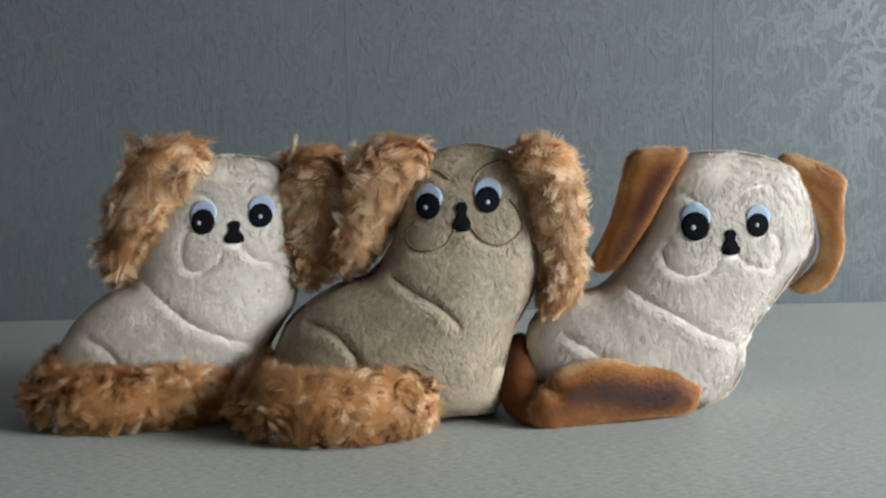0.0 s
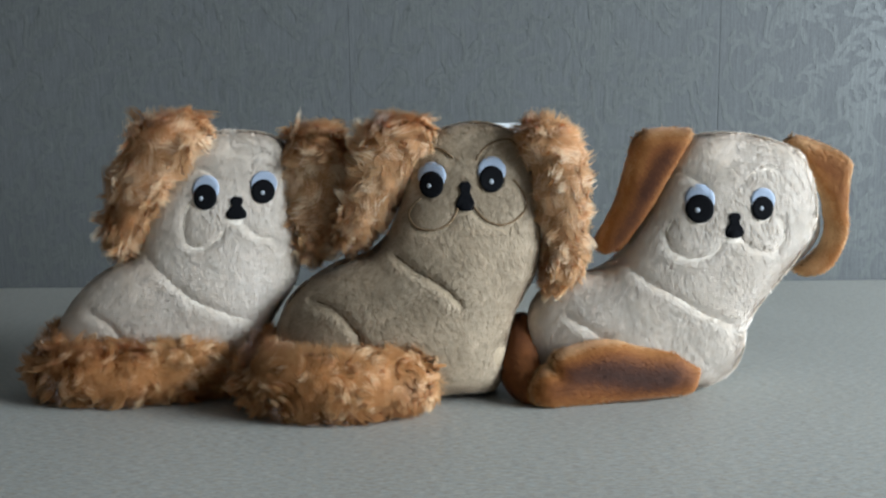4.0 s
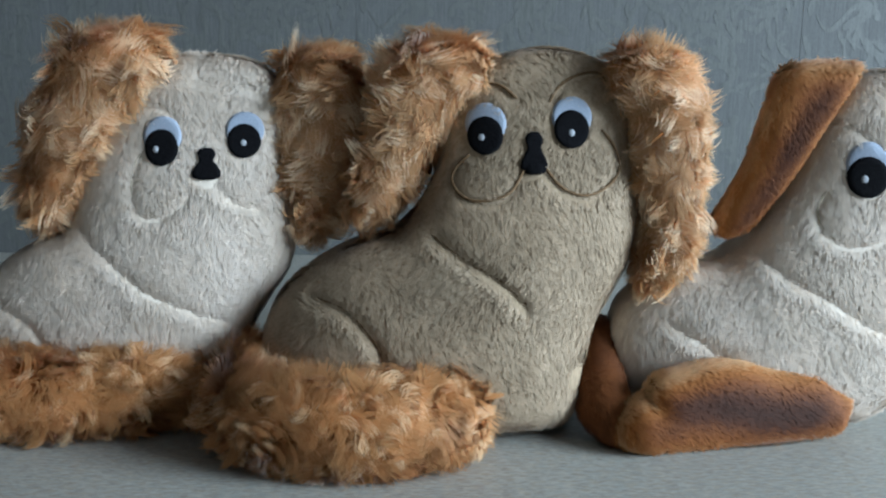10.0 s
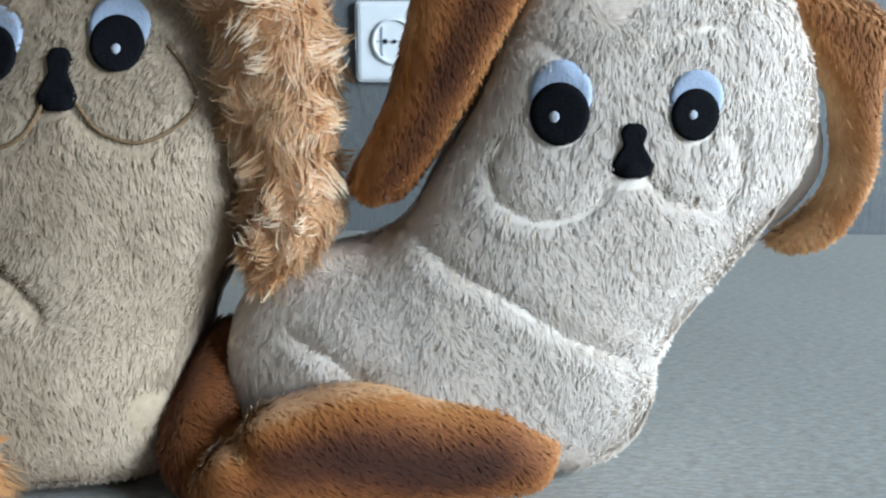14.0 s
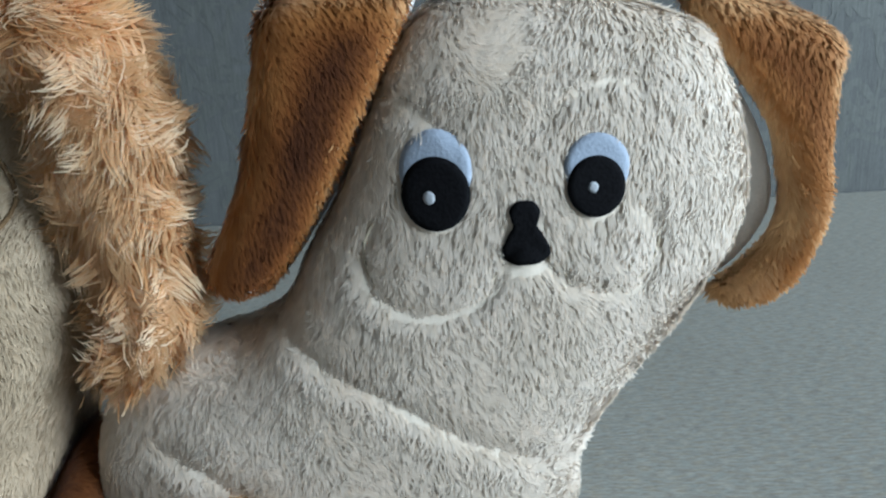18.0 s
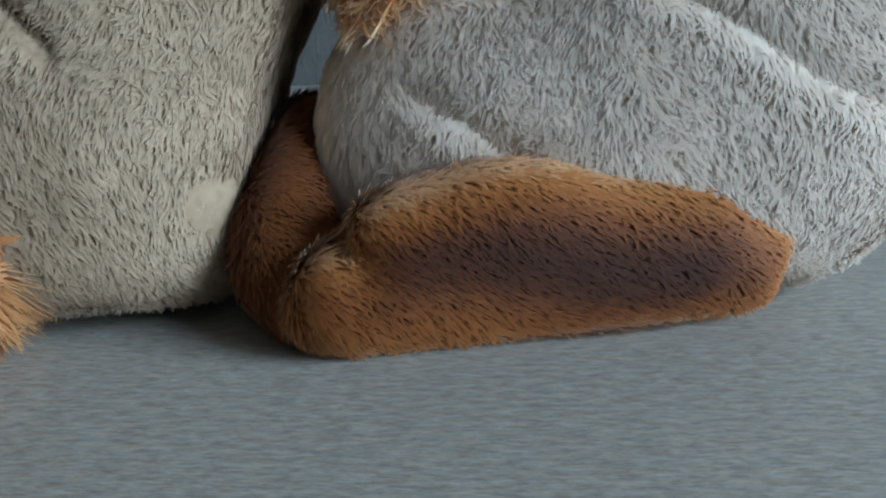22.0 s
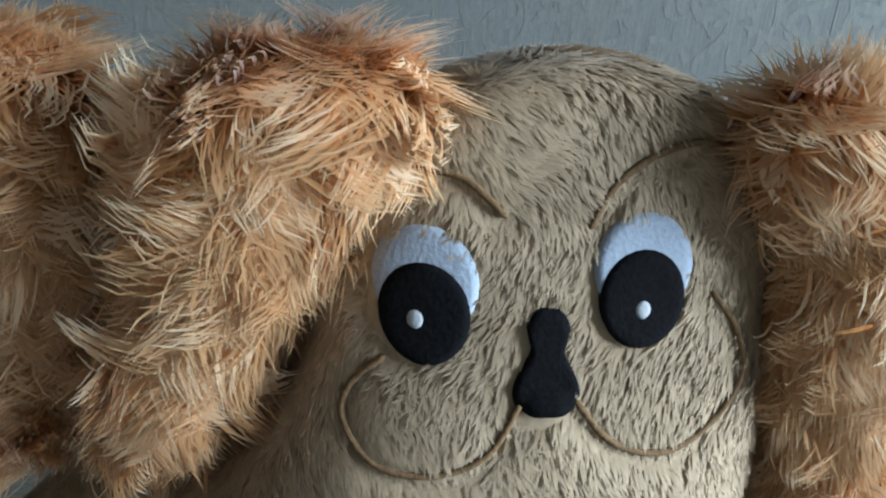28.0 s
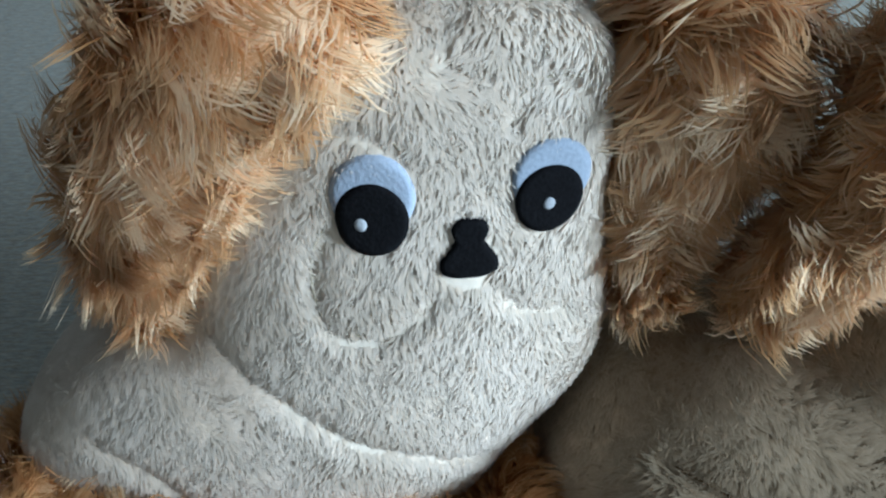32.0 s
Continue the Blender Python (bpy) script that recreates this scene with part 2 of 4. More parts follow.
def box(x0, x1, y0, y1, z0, z1, bevel=0.0):
    bm = bmesh.new()
    bmesh.ops.create_cube(bm, size=1.0)
    bmesh.ops.scale(bm, vec=(x1 - x0, y1 - y0, z1 - z0), verts=bm.verts)
    bmesh.ops.translate(bm, vec=((x0 + x1) / 2, (y0 + y1) / 2, (z0 + z1) / 2), verts=bm.verts)
    if bevel:
        bmesh.ops.bevel(bm, geom=bm.edges[:], offset=bevel, segments=3, affect="EDGES", profile=0.5)
    return bm


def smooth_loop(points, n=10, closed=True):
    """Catmull-Rom curve through the points."""
    p = np.array(points, float)
    k = len(p)
    out = []
    for i in range(k if closed else k - 1):
        if closed:
            a, b, c, d = p[(i - 1) % k], p[i], p[(i + 1) % k], p[(i + 2) % k]
        else:
            a, b, c, d = p[max(i - 1, 0)], p[i], p[i + 1], p[min(i + 2, k - 1)]
        for s in np.arange(n) / n:
            out.append(0.5 * (2 * b + (c - a) * s + (2 * a - 5 * b + 4 * c - d) * s**2 + (3 * b - a - 3 * c + d) * s**3))
    if not closed:
        out.append(p[-1])
    return np.array(out)


def line_distance(q, line, closed):
    """Distance of points q (n, 2) from a line."""
    a = line if closed else line[:-1]
    b = np.roll(line, -1, 0) if closed else line[1:]
    best = np.full(len(q), 1e9)
    for s, e in zip(a, b):
        d = e - s
        t = np.clip(((q - s) @ d) / max(d @ d, 1e-12), 0, 1)
        best = np.minimum(best, ((q - s - t[:, None] * d) ** 2).sum(1))
    return np.sqrt(best)


def inside_distance(q, loop):
    """Distance from a closed outline, above zero within it."""
    dist = line_distance(q, loop, True)
    x, z = q[:, 0], q[:, 1]
    odd = np.zeros(len(q), bool)
    for (x0, z0), (x1, z1) in zip(loop, np.roll(loop, -1, 0)):
        if z0 != z1:
            odd ^= ((z0 > z) != (z1 > z)) & (x < (x1 - x0) * (z - z0) / (z1 - z0) + x0)
    return np.where(odd, dist, -dist)


def surface_nets(field, origin, step):
    """Quads round the region where the field is below zero."""
    f = field
    inner = f < 0
    nx, ny, nz = f.shape
    total = np.zeros((nx - 1, ny - 1, nz - 1, 3))
    count = np.zeros((nx - 1, ny - 1, nz - 1))
    corner = [(i, j, k) for i in (0, 1) for j in (0, 1) for k in (0, 1)]

    def sub(a, c):
        return a[c[0]:nx - 1 + c[0], c[1]:ny - 1 + c[1], c[2]:nz - 1 + c[2]]

    for c in corner:
        for axis in range(3):
            if c[axis] == 0:
                e = list(c)
                e[axis] = 1
                fa, fb = sub(f, c), sub(f, e)
                cross = (fa < 0) != (fb < 0)
                t = np.where(cross, fa / np.where(cross, fa - fb, 1), 0)
                for ax in range(3):
                    total[..., ax] += cross * (c[ax] + (t if ax == axis else 0))
                count += cross
    has = count > 0
    ids = np.full(has.shape, -1)
    ids[has] = np.arange(has.sum())
    cells = np.argwhere(has)
    verts = origin + step * (cells + total[has] / count[has][:, None])
    quads = []
    for axis in range(3):
        u, v = [(1, 2), (2, 0), (0, 1)][axis]
        lo = [slice(None)] * 3
        hi = [slice(None)] * 3
        lo[axis], hi[axis] = slice(0, -1), slice(1, None)
        a, b = inner[tuple(lo)], inner[tuple(hi)]
        for way in (True, False):
            at = np.argwhere((a & ~b) if way else (~a & b))
            at = at[(at[:, u] > 0) & (at[:, v] > 0)]
            at = at[(at[:, u] < f.shape[u] - 1) & (at[:, v] < f.shape[v] - 1)]
            du, dv = np.zeros(3, int), np.zeros(3, int)
            du[u], dv[v] = 1, 1
            q = [ids[tuple((at - o).T)] for o in (du + dv, dv, 0 * du, du)]
            q = np.stack(q if way else q[::-1], 1)
            quads.append(q)
    return verts, np.concatenate(quads)


class Pillow:
    """A stuffed shape: an outline in an upright plane, swollen to the front and to the back.
    The seam plane is y = mid + tilt * height + turn * (x - pivot); face: (a, b), if given, is the front plane y = a + b * height.
    puff: a full cushion, whose swelling follows a membrane stretched over the outline; otherwise a slab with a rounded rim.
    grooves: (curve, depth, width)."""

    FULL = 0.33
    INSET = 0.0028   # room for the pile

    def __init__(self, outline, mid, thick, rim, grooves=(), floor=None, tilt=0.0, turn=0.0, pivot=0.0, face=None, puff=False):
        self.loop = smooth_loop(outline)
        self.mid, self.thick, self.rim, self.floor, self.tilt = mid, thick, rim, floor, tilt
        self.turn, self.pivot, self.face, self.puff = turn, pivot, face, puff
        self.grooves = list(grooves)
        self.low, self.high = self.loop.min(0), self.loop.max(0)
        if puff:
            self.stretch()

    def stretch(self, step=0.004):
        """Membrane over the outline under even pressure, kept as its ratio to the distance from the rim."""
        xs = np.arange(self.low[0] - 3 * step, self.high[0] + 3 * step, step)
        zs = np.arange(self.low[1] - 3 * step, self.high[1] + 3 * step, step)
        q = np.stack(np.meshgrid(xs, zs, indexing="ij"), -1).reshape(-1, 2)
        d = inside_distance(q, self.loop).reshape(len(xs), len(zs)) - self.INSET
        inner = d > 0
        u = np.zeros_like(d)
        par = np.add.outer(np.arange(len(xs)), np.arange(len(zs))) % 2
        for _ in range(220):
            for side in (0, 1):
                near = np.zeros_like(u)
                near[1:-1, 1:-1] = (u[2:, 1:-1] + u[:-2, 1:-1] + u[1:-1, 2:] + u[1:-1, :-2]) / 4
                go = inner & (par == side)
                u[go] += 1.85 * (near[go] + step * step / 4 - u[go])
        ratio, known = np.where(d > 0.6 * step, u / np.maximum(d, 1e-6), 0), (d > 0.6 * step).astype(float)
        peak = u.max()
        for _ in range(6):
            total, count = np.zeros_like(u), np.zeros_like(u)
            for dx in (-1, 0, 1):
                for dz in (-1, 0, 1):
                    total += np.roll(np.roll(ratio * known, dx, 0), dz, 1)
                    count += np.roll(np.roll(known, dx, 0), dz, 1)
            new_known = count > 0
            ratio = np.where(known > 0, ratio, total / np.maximum(count, 1))
            known = np.maximum(known, new_known)
        self.grid = (xs[0], zs[0], step, ratio / peak)

    def swell(self, q):
        """0 at the rim to 1 at the fullest, below zero outside."""
        x0, z0, step, ratio = self.grid
        fx = np.clip((q[:, 0] - x0) / step, 0, ratio.shape[0] - 1.001)
        fz = np.clip((q[:, 1] - z0) / step, 0, ratio.shape[1] - 1.001)
        i, j = fx.astype(int), fz.astype(int)
        a, b = fx - i, fz - j
        r = (1 - a) * (1 - b) * ratio[i, j] + a * (1 - b) * ratio[i + 1, j] + (1 - a) * b * ratio[i, j + 1] + a * b * ratio[i + 1, j + 1]
        return np.clip(r, 1.0, None) * (inside_distance(q, self.loop) - self.INSET)

    def middle(self, q):
        return self.mid + self.tilt * q[:, 1] + self.turn * (q[:, 0] - self.pivot)

    def fore(self, q):
        """Thickness to the front, with the seams drawn in."""
        th = np.full(len(q), self.thick)
        if self.face is not None:
            th = np.maximum(self.middle(q) - (self.face[0] + self.face[1] * q[:, 1]), 0.012)
        for curve, depth, width in self.grooves:
            th = th - depth * np.exp(-(line_distance(q, curve, False) / width) ** 2)
        return th

    def rise(self, q):
        return np.clip(1 - inside_distance(q, self.loop) / self.rim, 0, None)

    def front(self, q, lift=0.0):
        if self.puff:
            return self.middle(q) - self.fore(q) * np.clip(self.swell(q), 0, 1) ** self.FULL - lift
        return self.middle(q) - self.fore(q) * np.clip(1 - self.rise(q)**2.4, 0, 1) ** (1 / 2.4) - lift

    def mesh(self, step):
        lo, hi = self.low - 2.5 * step, self.high + 2.5 * step
        xs, zs = np.arange(lo[0], hi[0], step), np.arange(lo[1], hi[1], step)
        q = np.stack(np.meshgrid(xs, zs, indexing="ij"), -1).reshape(-1, 2)
        mid, fore = self.middle(q), self.fore(q)
        ys = np.arange((mid - fore).min() - 3 * step, mid.max() + self.thick + 3 * step, step)
        off = ys[None, :] - mid[:, None]
        far = np.where(off < 0, -off / fore[:, None], off / self.thick)
        if self.puff:
            f = far ** (1 / self.FULL) - self.swell(q)[:, None]
        else:
            f = far**2.4 + self.rise(q)[:, None] ** 2.4 - 1
        f = f.reshape(len(xs), len(zs), len(ys)).transpose(0, 2, 1)
        v, quads = surface_nets(f, np.array([xs[0], ys[0], zs[0]]), step)
        if self.floor is not None:
            v[:, 2] = np.maximum(v[:, 2], self.floor)
        return v, quads


def tube(path, radii, sides=20, flat=1.0, caps=3):
    """Rounded tube along 3D points, with rounded ends."""
    p, r = np.asarray(path, float), np.asarray(radii, float)
    t = np.gradient(p, axis=0)
    t /= np.linalg.norm(t, axis=1)[:, None]
    first, last = [], []
    for i in range(caps):
        a = math.pi / 2 * (i + 0.15) / caps
        first.append((p[0] - t[0] * r[0] * math.cos(a), r[0] * math.sin(a)))
        last.append((p[-1] + t[-1] * r[-1] * math.sin(math.pi / 2 - a), r[-1] * math.sin(a)))
    centre = np.concatenate([[c for c, _ in first], p, [c for c, _ in last[::-1]]])
    rad = np.concatenate([[a for _, a in first], r, [a for _, a in last[::-1]]])
    tt = np.concatenate([np.repeat(t[:1], caps, 0), t, np.repeat(t[-1:], caps, 0)])
    up = np.array([0, 0, 1.0])
    side = np.cross(tt, up)
    side /= np.linalg.norm(side, axis=1)[:, None] + 1e-9
    over = np.cross(side, tt)
    ang = np.arange(sides) / sides * 2 * math.pi
    ring = centre[:, None] + rad[:, None, None] * (np.cos(ang)[None, :, None] * side[:, None] * flat + np.sin(ang)[None, :, None] * over[:, None])
    n = len(centre)
    idx = np.arange(n * sides).reshape(n, sides)
    nxt = np.roll(idx, -1, 1)
    quads = np.stack([idx[1:], nxt[1:], nxt[:-1], idx[:-1]], -1).reshape(-1, 4)
    return ring.reshape(-1, 3), quads


def scatter(verts, quads, count, rng, keep=None):
    """Random places on a quad mesh, with the normals there."""
    a, b, c, d = (verts[quads[:, i]] for i in range(4))
    n = np.cross(c - a, d - b)
    area = np.linalg.norm(n, axis=1)
    # smooth normals at the vertices
    vn = np.zeros_like(verts)
    for i in range(4):
        np.add.at(vn, quads[:, i], n)
    vn /= np.linalg.norm(vn, axis=1)[:, None] + 1e-12
    w = area.copy()
    if keep is not None:
        w *= keep((a + b + c + d) / 4, n / (area[:, None] + 1e-12))
    pick = rng.choice(len(quads), count, p=w / w.sum())
    s, t = rng.random(count)[:, None], rng.random(count)[:, None]
    blend = lambda m: (1 - s) * (1 - t) * m[quads[pick, 0]] + s * (1 - t) * m[quads[pick, 1]] + s * t * m[quads[pick, 2]] + (1 - s) * t * m[quads[pick, 3]]
    nn = blend(vn)
    return blend(verts), nn / (np.linalg.norm(nn, axis=1)[:, None] + 1e-12)


def strands(lines, widths, shade, normals, own=0.04):
    """Fine tapered hairs along the lines (n, k, 3), each a narrow blade that lies in the coat; widths (n,)."""
    n, k, _ = lines.shape
    t = np.gradient(lines, axis=1)
    t /= np.linalg.norm(t, axis=2)[..., None] + 1e-12
    w = np.cross(t, np.broadcast_to(normals[:, None], t.shape))
    w /= np.linalg.norm(w, axis=2)[..., None] + 1e-9
    taper = np.interp(np.linspace(0, 1, k), [0, 0.3, 0.7, 1], [0.8, 1.0, 0.75, 0.0])[:-1]
    off = widths[:, None, None] * 0.5 * taper[None, :, None] * w[:, :-1]
    pair = np.stack([lines[:, :-1] + off, lines[:, :-1] - off], 2)
    per = 2 * (k - 1) + 1
    verts = np.concatenate([pair.reshape(n, -1, 3), lines[:, -1:]], 1).reshape(-1, 3)
    tri = []
    for r in range(k - 2):
        a = 2 * r
        tri += [(a, a + 2, a + 1), (a + 1, a + 2, a + 3)]
    tri.append((2 * k - 4, 2 * k - 2, 2 * k - 3))
    faces = (np.arange(n)[:, None, None] * per + np.array(tri)[None]).reshape(-1, 3)
    along = np.append(np.repeat(np.linspace(0, 1, k)[:-1], 2), 1.0)
    uv = np.stack([np.tile(along, n), np.repeat(shade, per)], 1)
    # soft shading: the hair's own roundness over the lie of the coat
    side = np.stack([w[:, :-1], -w[:, :-1]], 2).reshape(n, -1, 3)
    side = np.concatenate([side, 0 * normals[:, None]], 1)
    soft = own * side + (1 - own) * normals[:, None]
    soft /= np.linalg.norm(soft, axis=2)[..., None] + 1e-9
    return verts, faces, uv, soft.reshape(-1, 3)


def gather(*coats):
    """Several coats of hair as one."""
    base, out = 0, [[], [], [], []]
    for cv, cf, cu, cn in coats:
        for store, item in zip(out, (cv, cf + base, cu, cn)):
            store.append(item)
        base += len(cv)
    return [np.concatenate(o) for o in out]


def swirl(p, scale, seed):
    """A smooth field of directions, for the lie of the pile."""
    rng = np.random.default_rng(seed)
    out = np.zeros_like(p)
    for o in range(3):
        for _ in range(4):
            k = rng.normal(size=3) * scale * 2**o
            out += np.sin(p @ k + rng.random() * 6.28)[:, None] * rng.normal(size=3) / 1.6**o
    return out / 3


def short_pile(roots, normals, length, width, rng, comb=(0, -0.25, -1.0), lean=2.2, mess=0.45, seed=1, keep=None, tuft=0.0, ruffles=(), shade=None):
    """Short hairs; tuft: the width of the little clumps they draw together in; ruffles: spots where the pile is brushed the wrong way."""
    m = len(roots)
    down = np.array(comb, float)[None] + mess * swirl(roots, 70.0, seed) + 0.22 * rng.normal(size=roots.shape)
    for rx, rz, rr in ruffles:
        far = np.hypot(roots[:, 0] - rx, roots[:, 2] - rz)
        down += np.exp(-(far / rr) ** 2)[:, None] * (np.array([0.9, 0, 0.9])[None] + 1.2 * swirl(roots, 160.0, seed + 3))
    stand = np.ones(m)
    own = rng.random(m)
    pull = np.zeros_like(roots)
    if tuft:
        heads = rng.choice(m, max(2, int(m * tuft)), replace=False)
        tree = KDTree(len(heads))
        for i, h in enumerate(heads):
            tree.insert(roots[h], i)
        tree.balance()
        near = np.array([tree.find(p)[1] for p in roots])
        down += 0.2 * rng.normal(size=(len(heads), 3))[near]
        stand = (0.75 + 0.5 * rng.random(len(heads)))[near]
        own = np.clip(0.65 * rng.random(len(heads))[near] + 0.35 * own, 0, 1)
        pull = 0.2 * (roots[heads][near] - roots)
    down -= (down * normals).sum(1)[:, None] * normals
    down /= np.linalg.norm(down, axis=1)[:, None] + 1e-9
    way = normals * (stand / lean)[:, None] + down
    way /= np.linalg.norm(way, axis=1)[:, None]
    ln = length * (0.7 + 0.6 * rng.random(m))
    if keep is not None:
        ln = ln * keep
        pull = pull * keep[:, None]
    s = np.array([0.0, 0.5, 1.0])
    lines = roots[:, None] - 0.0006 * normals[:, None] + ln[:, None, None] * (s[None, :, None] * way[:, None] + (s**2)[None, :, None] * (0.25 * down - 0.05 * normals)[:, None])
    lines = lines + (s**1.2)[None, :, None] * pull[:, None]
    w = width * (0.7 + 0.6 * rng.random(m))
    return strands(lines, w, own if shade is None else shade, normals)


def locks(roots, normals, rng, length, per=34, spread=0.0034, width=0.0008, comb=(0, 0, -1.0), curl=0.5, lift=0.6, seed=2, k=5, fair=0.0):
    """Shaggy coat: each root carries a lock of hairs that draw together and curl to a tip."""
    m = len(roots)
    flow = np.array(comb, float)[None] + 0.9 * swirl(roots, 45.0, seed) + 0.35 * rng.normal(size=roots.shape)
    flow -= (flow * normals).sum(1)[:, None] * normals
    flow /= np.linalg.norm(flow, axis=1)[:, None] + 1e-9
    side = np.cross(normals, flow)
    ln = length * (0.55 + 0.75 * rng.random(m))
    bend = curl * rng.choice((-1.0, 1.0), m) * (0.4 + 0.9 * rng.random(m))
    s = np.linspace(0, 1, k)
    ang = bend[:, None] * 2.2 * s[None] ** 1.3
    along = np.cos(ang)[..., None] * flow[:, None] + np.sin(ang)[..., None] * side[:, None]
    rise = lift * (1 - 0.85 * s)[None, :, None] * normals[:, None]
    stepv = (along + rise) * (ln / (k - 1))[:, None, None]
    spine = roots[:, None] + np.concatenate([np.zeros((m, 1, 3)), np.cumsum(stepv[:, :-1], 1)], 1)
    off = rng.normal(size=(m, per, 2)) * spread
    pinch = (1 - 0.6 * s)[None, None, :, None]
    jitter = rng.normal(size=(m, per, 1, 3)) * 0.028 * ln[:, None, None, None] * (s**1.5)[None, None, :, None]
    lines = spine[:, None] + pinch * (off[..., 0][..., None, None] * side[:, None, None] + off[..., 1][..., None, None] * flow[:, None, None]) + jitter
    cut = 0.75 + 0.35 * rng.random((m, per))
    lines = lines[:, :, :1] + (lines - lines[:, :, :1]) * cut[..., None, None]
    lines = lines.reshape(m * per, k, 3)
    lines[..., 2] = np.maximum(lines[..., 2], 0.0015)
    shade = np.clip(np.repeat(rng.random(m) + fair, per) + 0.08 * rng.normal(size=m * per), 0, 1)
    return strands(lines, width * (0.6 + 0.8 * rng.random(m * per)), shade, np.repeat(normals, per, 0), own=0.08)

# ---- the room ----
SEAM_X = 0.380    # a joint of the wallpaper
ROOM = dict(x0=-2.0, x1=2.4, y0=-2.6, y1=WALL_Y, z0=-0.75, z1=1.75)


def ribbon(line, widths, depth):
    """Flat tapered stroke along a line in the plane of the wall."""
    t = np.gradient(line, axis=0)
    t /= np.linalg.norm(t, axis=1)[:, None] + 1e-9
    side = np.stack([-t[:, 1], t[:, 0]], 1) * widths[:, None] / 2
    p = np.concatenate([line + side, line - side])
    n = len(line)
    quads = np.array([(i, i + 1, n + i + 1, n + i) for i in range(n - 1)])
    return np.stack([p[:, 0], np.full(2 * n, -depth), p[:, 1]], 1), quads


def damask_print(width, height, seed):
    """Acanthus scrolls: coiled stems with bulbs, and leaves with lobes along their backs."""
    rng = np.random.default_rng(seed)
    strokes = []
    cell = 0.050
    rows, cols = int(height / cell), int(width / cell)
    s = np.linspace(0, 1, 26)

    def stroke(line, widths):
        inside = (line[:, 0] > 0.002) & (line[:, 0] < width - 0.002)
        if inside.sum() > 4 and inside.all():
            strokes.append(ribbon(line, widths, 0.0002 + 0.0000002 * len(strokes)))

    for r in range(rows):
        for c in range(cols):
            hand = 1 if (r + c) % 2 else -1
            at = np.array([(c + 0.5 + 0.25 * rng.normal()) * width / cols, (r + 0.5 * (c % 2) + 0.2 * rng.normal()) * cell + 0.02])
            size, start = (0.015 + 0.008 * rng.random()), rng.random() * 6.28
            ang = start + hand * 5.6 * s
            rad = size * (1.25 - 0.95 * s)
            coil = at + np.stack([rad * np.cos(ang), 1.25 * rad * np.sin(ang)], 1)
            stroke(coil, np.interp(s, [0, 0.35, 0.8, 0.93, 1], [0.0015, 0.0080, 0.0058, 0.0092, 0.002]))
            for k in range(6):
                root = coil[2 + 3 * k]
                out = root - at
                out /= np.linalg.norm(out) + 1e-9
                along = np.array([-out[1], out[0]]) * -hand
                ln = 0.010 + 0.011 * rng.random()
                bend = (0.5 + 0.5 * rng.random())
                leaf = root + ln * (s[:, None] * (out * 0.9 + along * 0.5) + (s**2)[:, None] * along * bend * 0.9)
                stroke(leaf, ln * np.interp(s, [0, 0.3, 0.75, 0.92, 1], [0.16, 0.40, 0.50, 0.32, 0.03]))
            way = rng.random() * 6.28
            tip = at + 0.055 * np.array([math.cos(way), math.sin(way)])
            swing = np.array([-math.sin(way), math.cos(way)]) * 0.016 * hand
            stem = at + (tip - at) * s[:, None] * 1.2 + swing * np.sin(s * 6.28)[:, None]
            stroke(stem, np.interp(s, [0, 0.2, 0.6, 1], [0.0015, 0.005, 0.007, 0.001]))
    vs, qs, base = [], [], 0
    for v, q in strokes:
        vs.append(v)
        qs.append(q + base)
        base += len(v)
    return np.concatenate(vs), np.concatenate(qs)


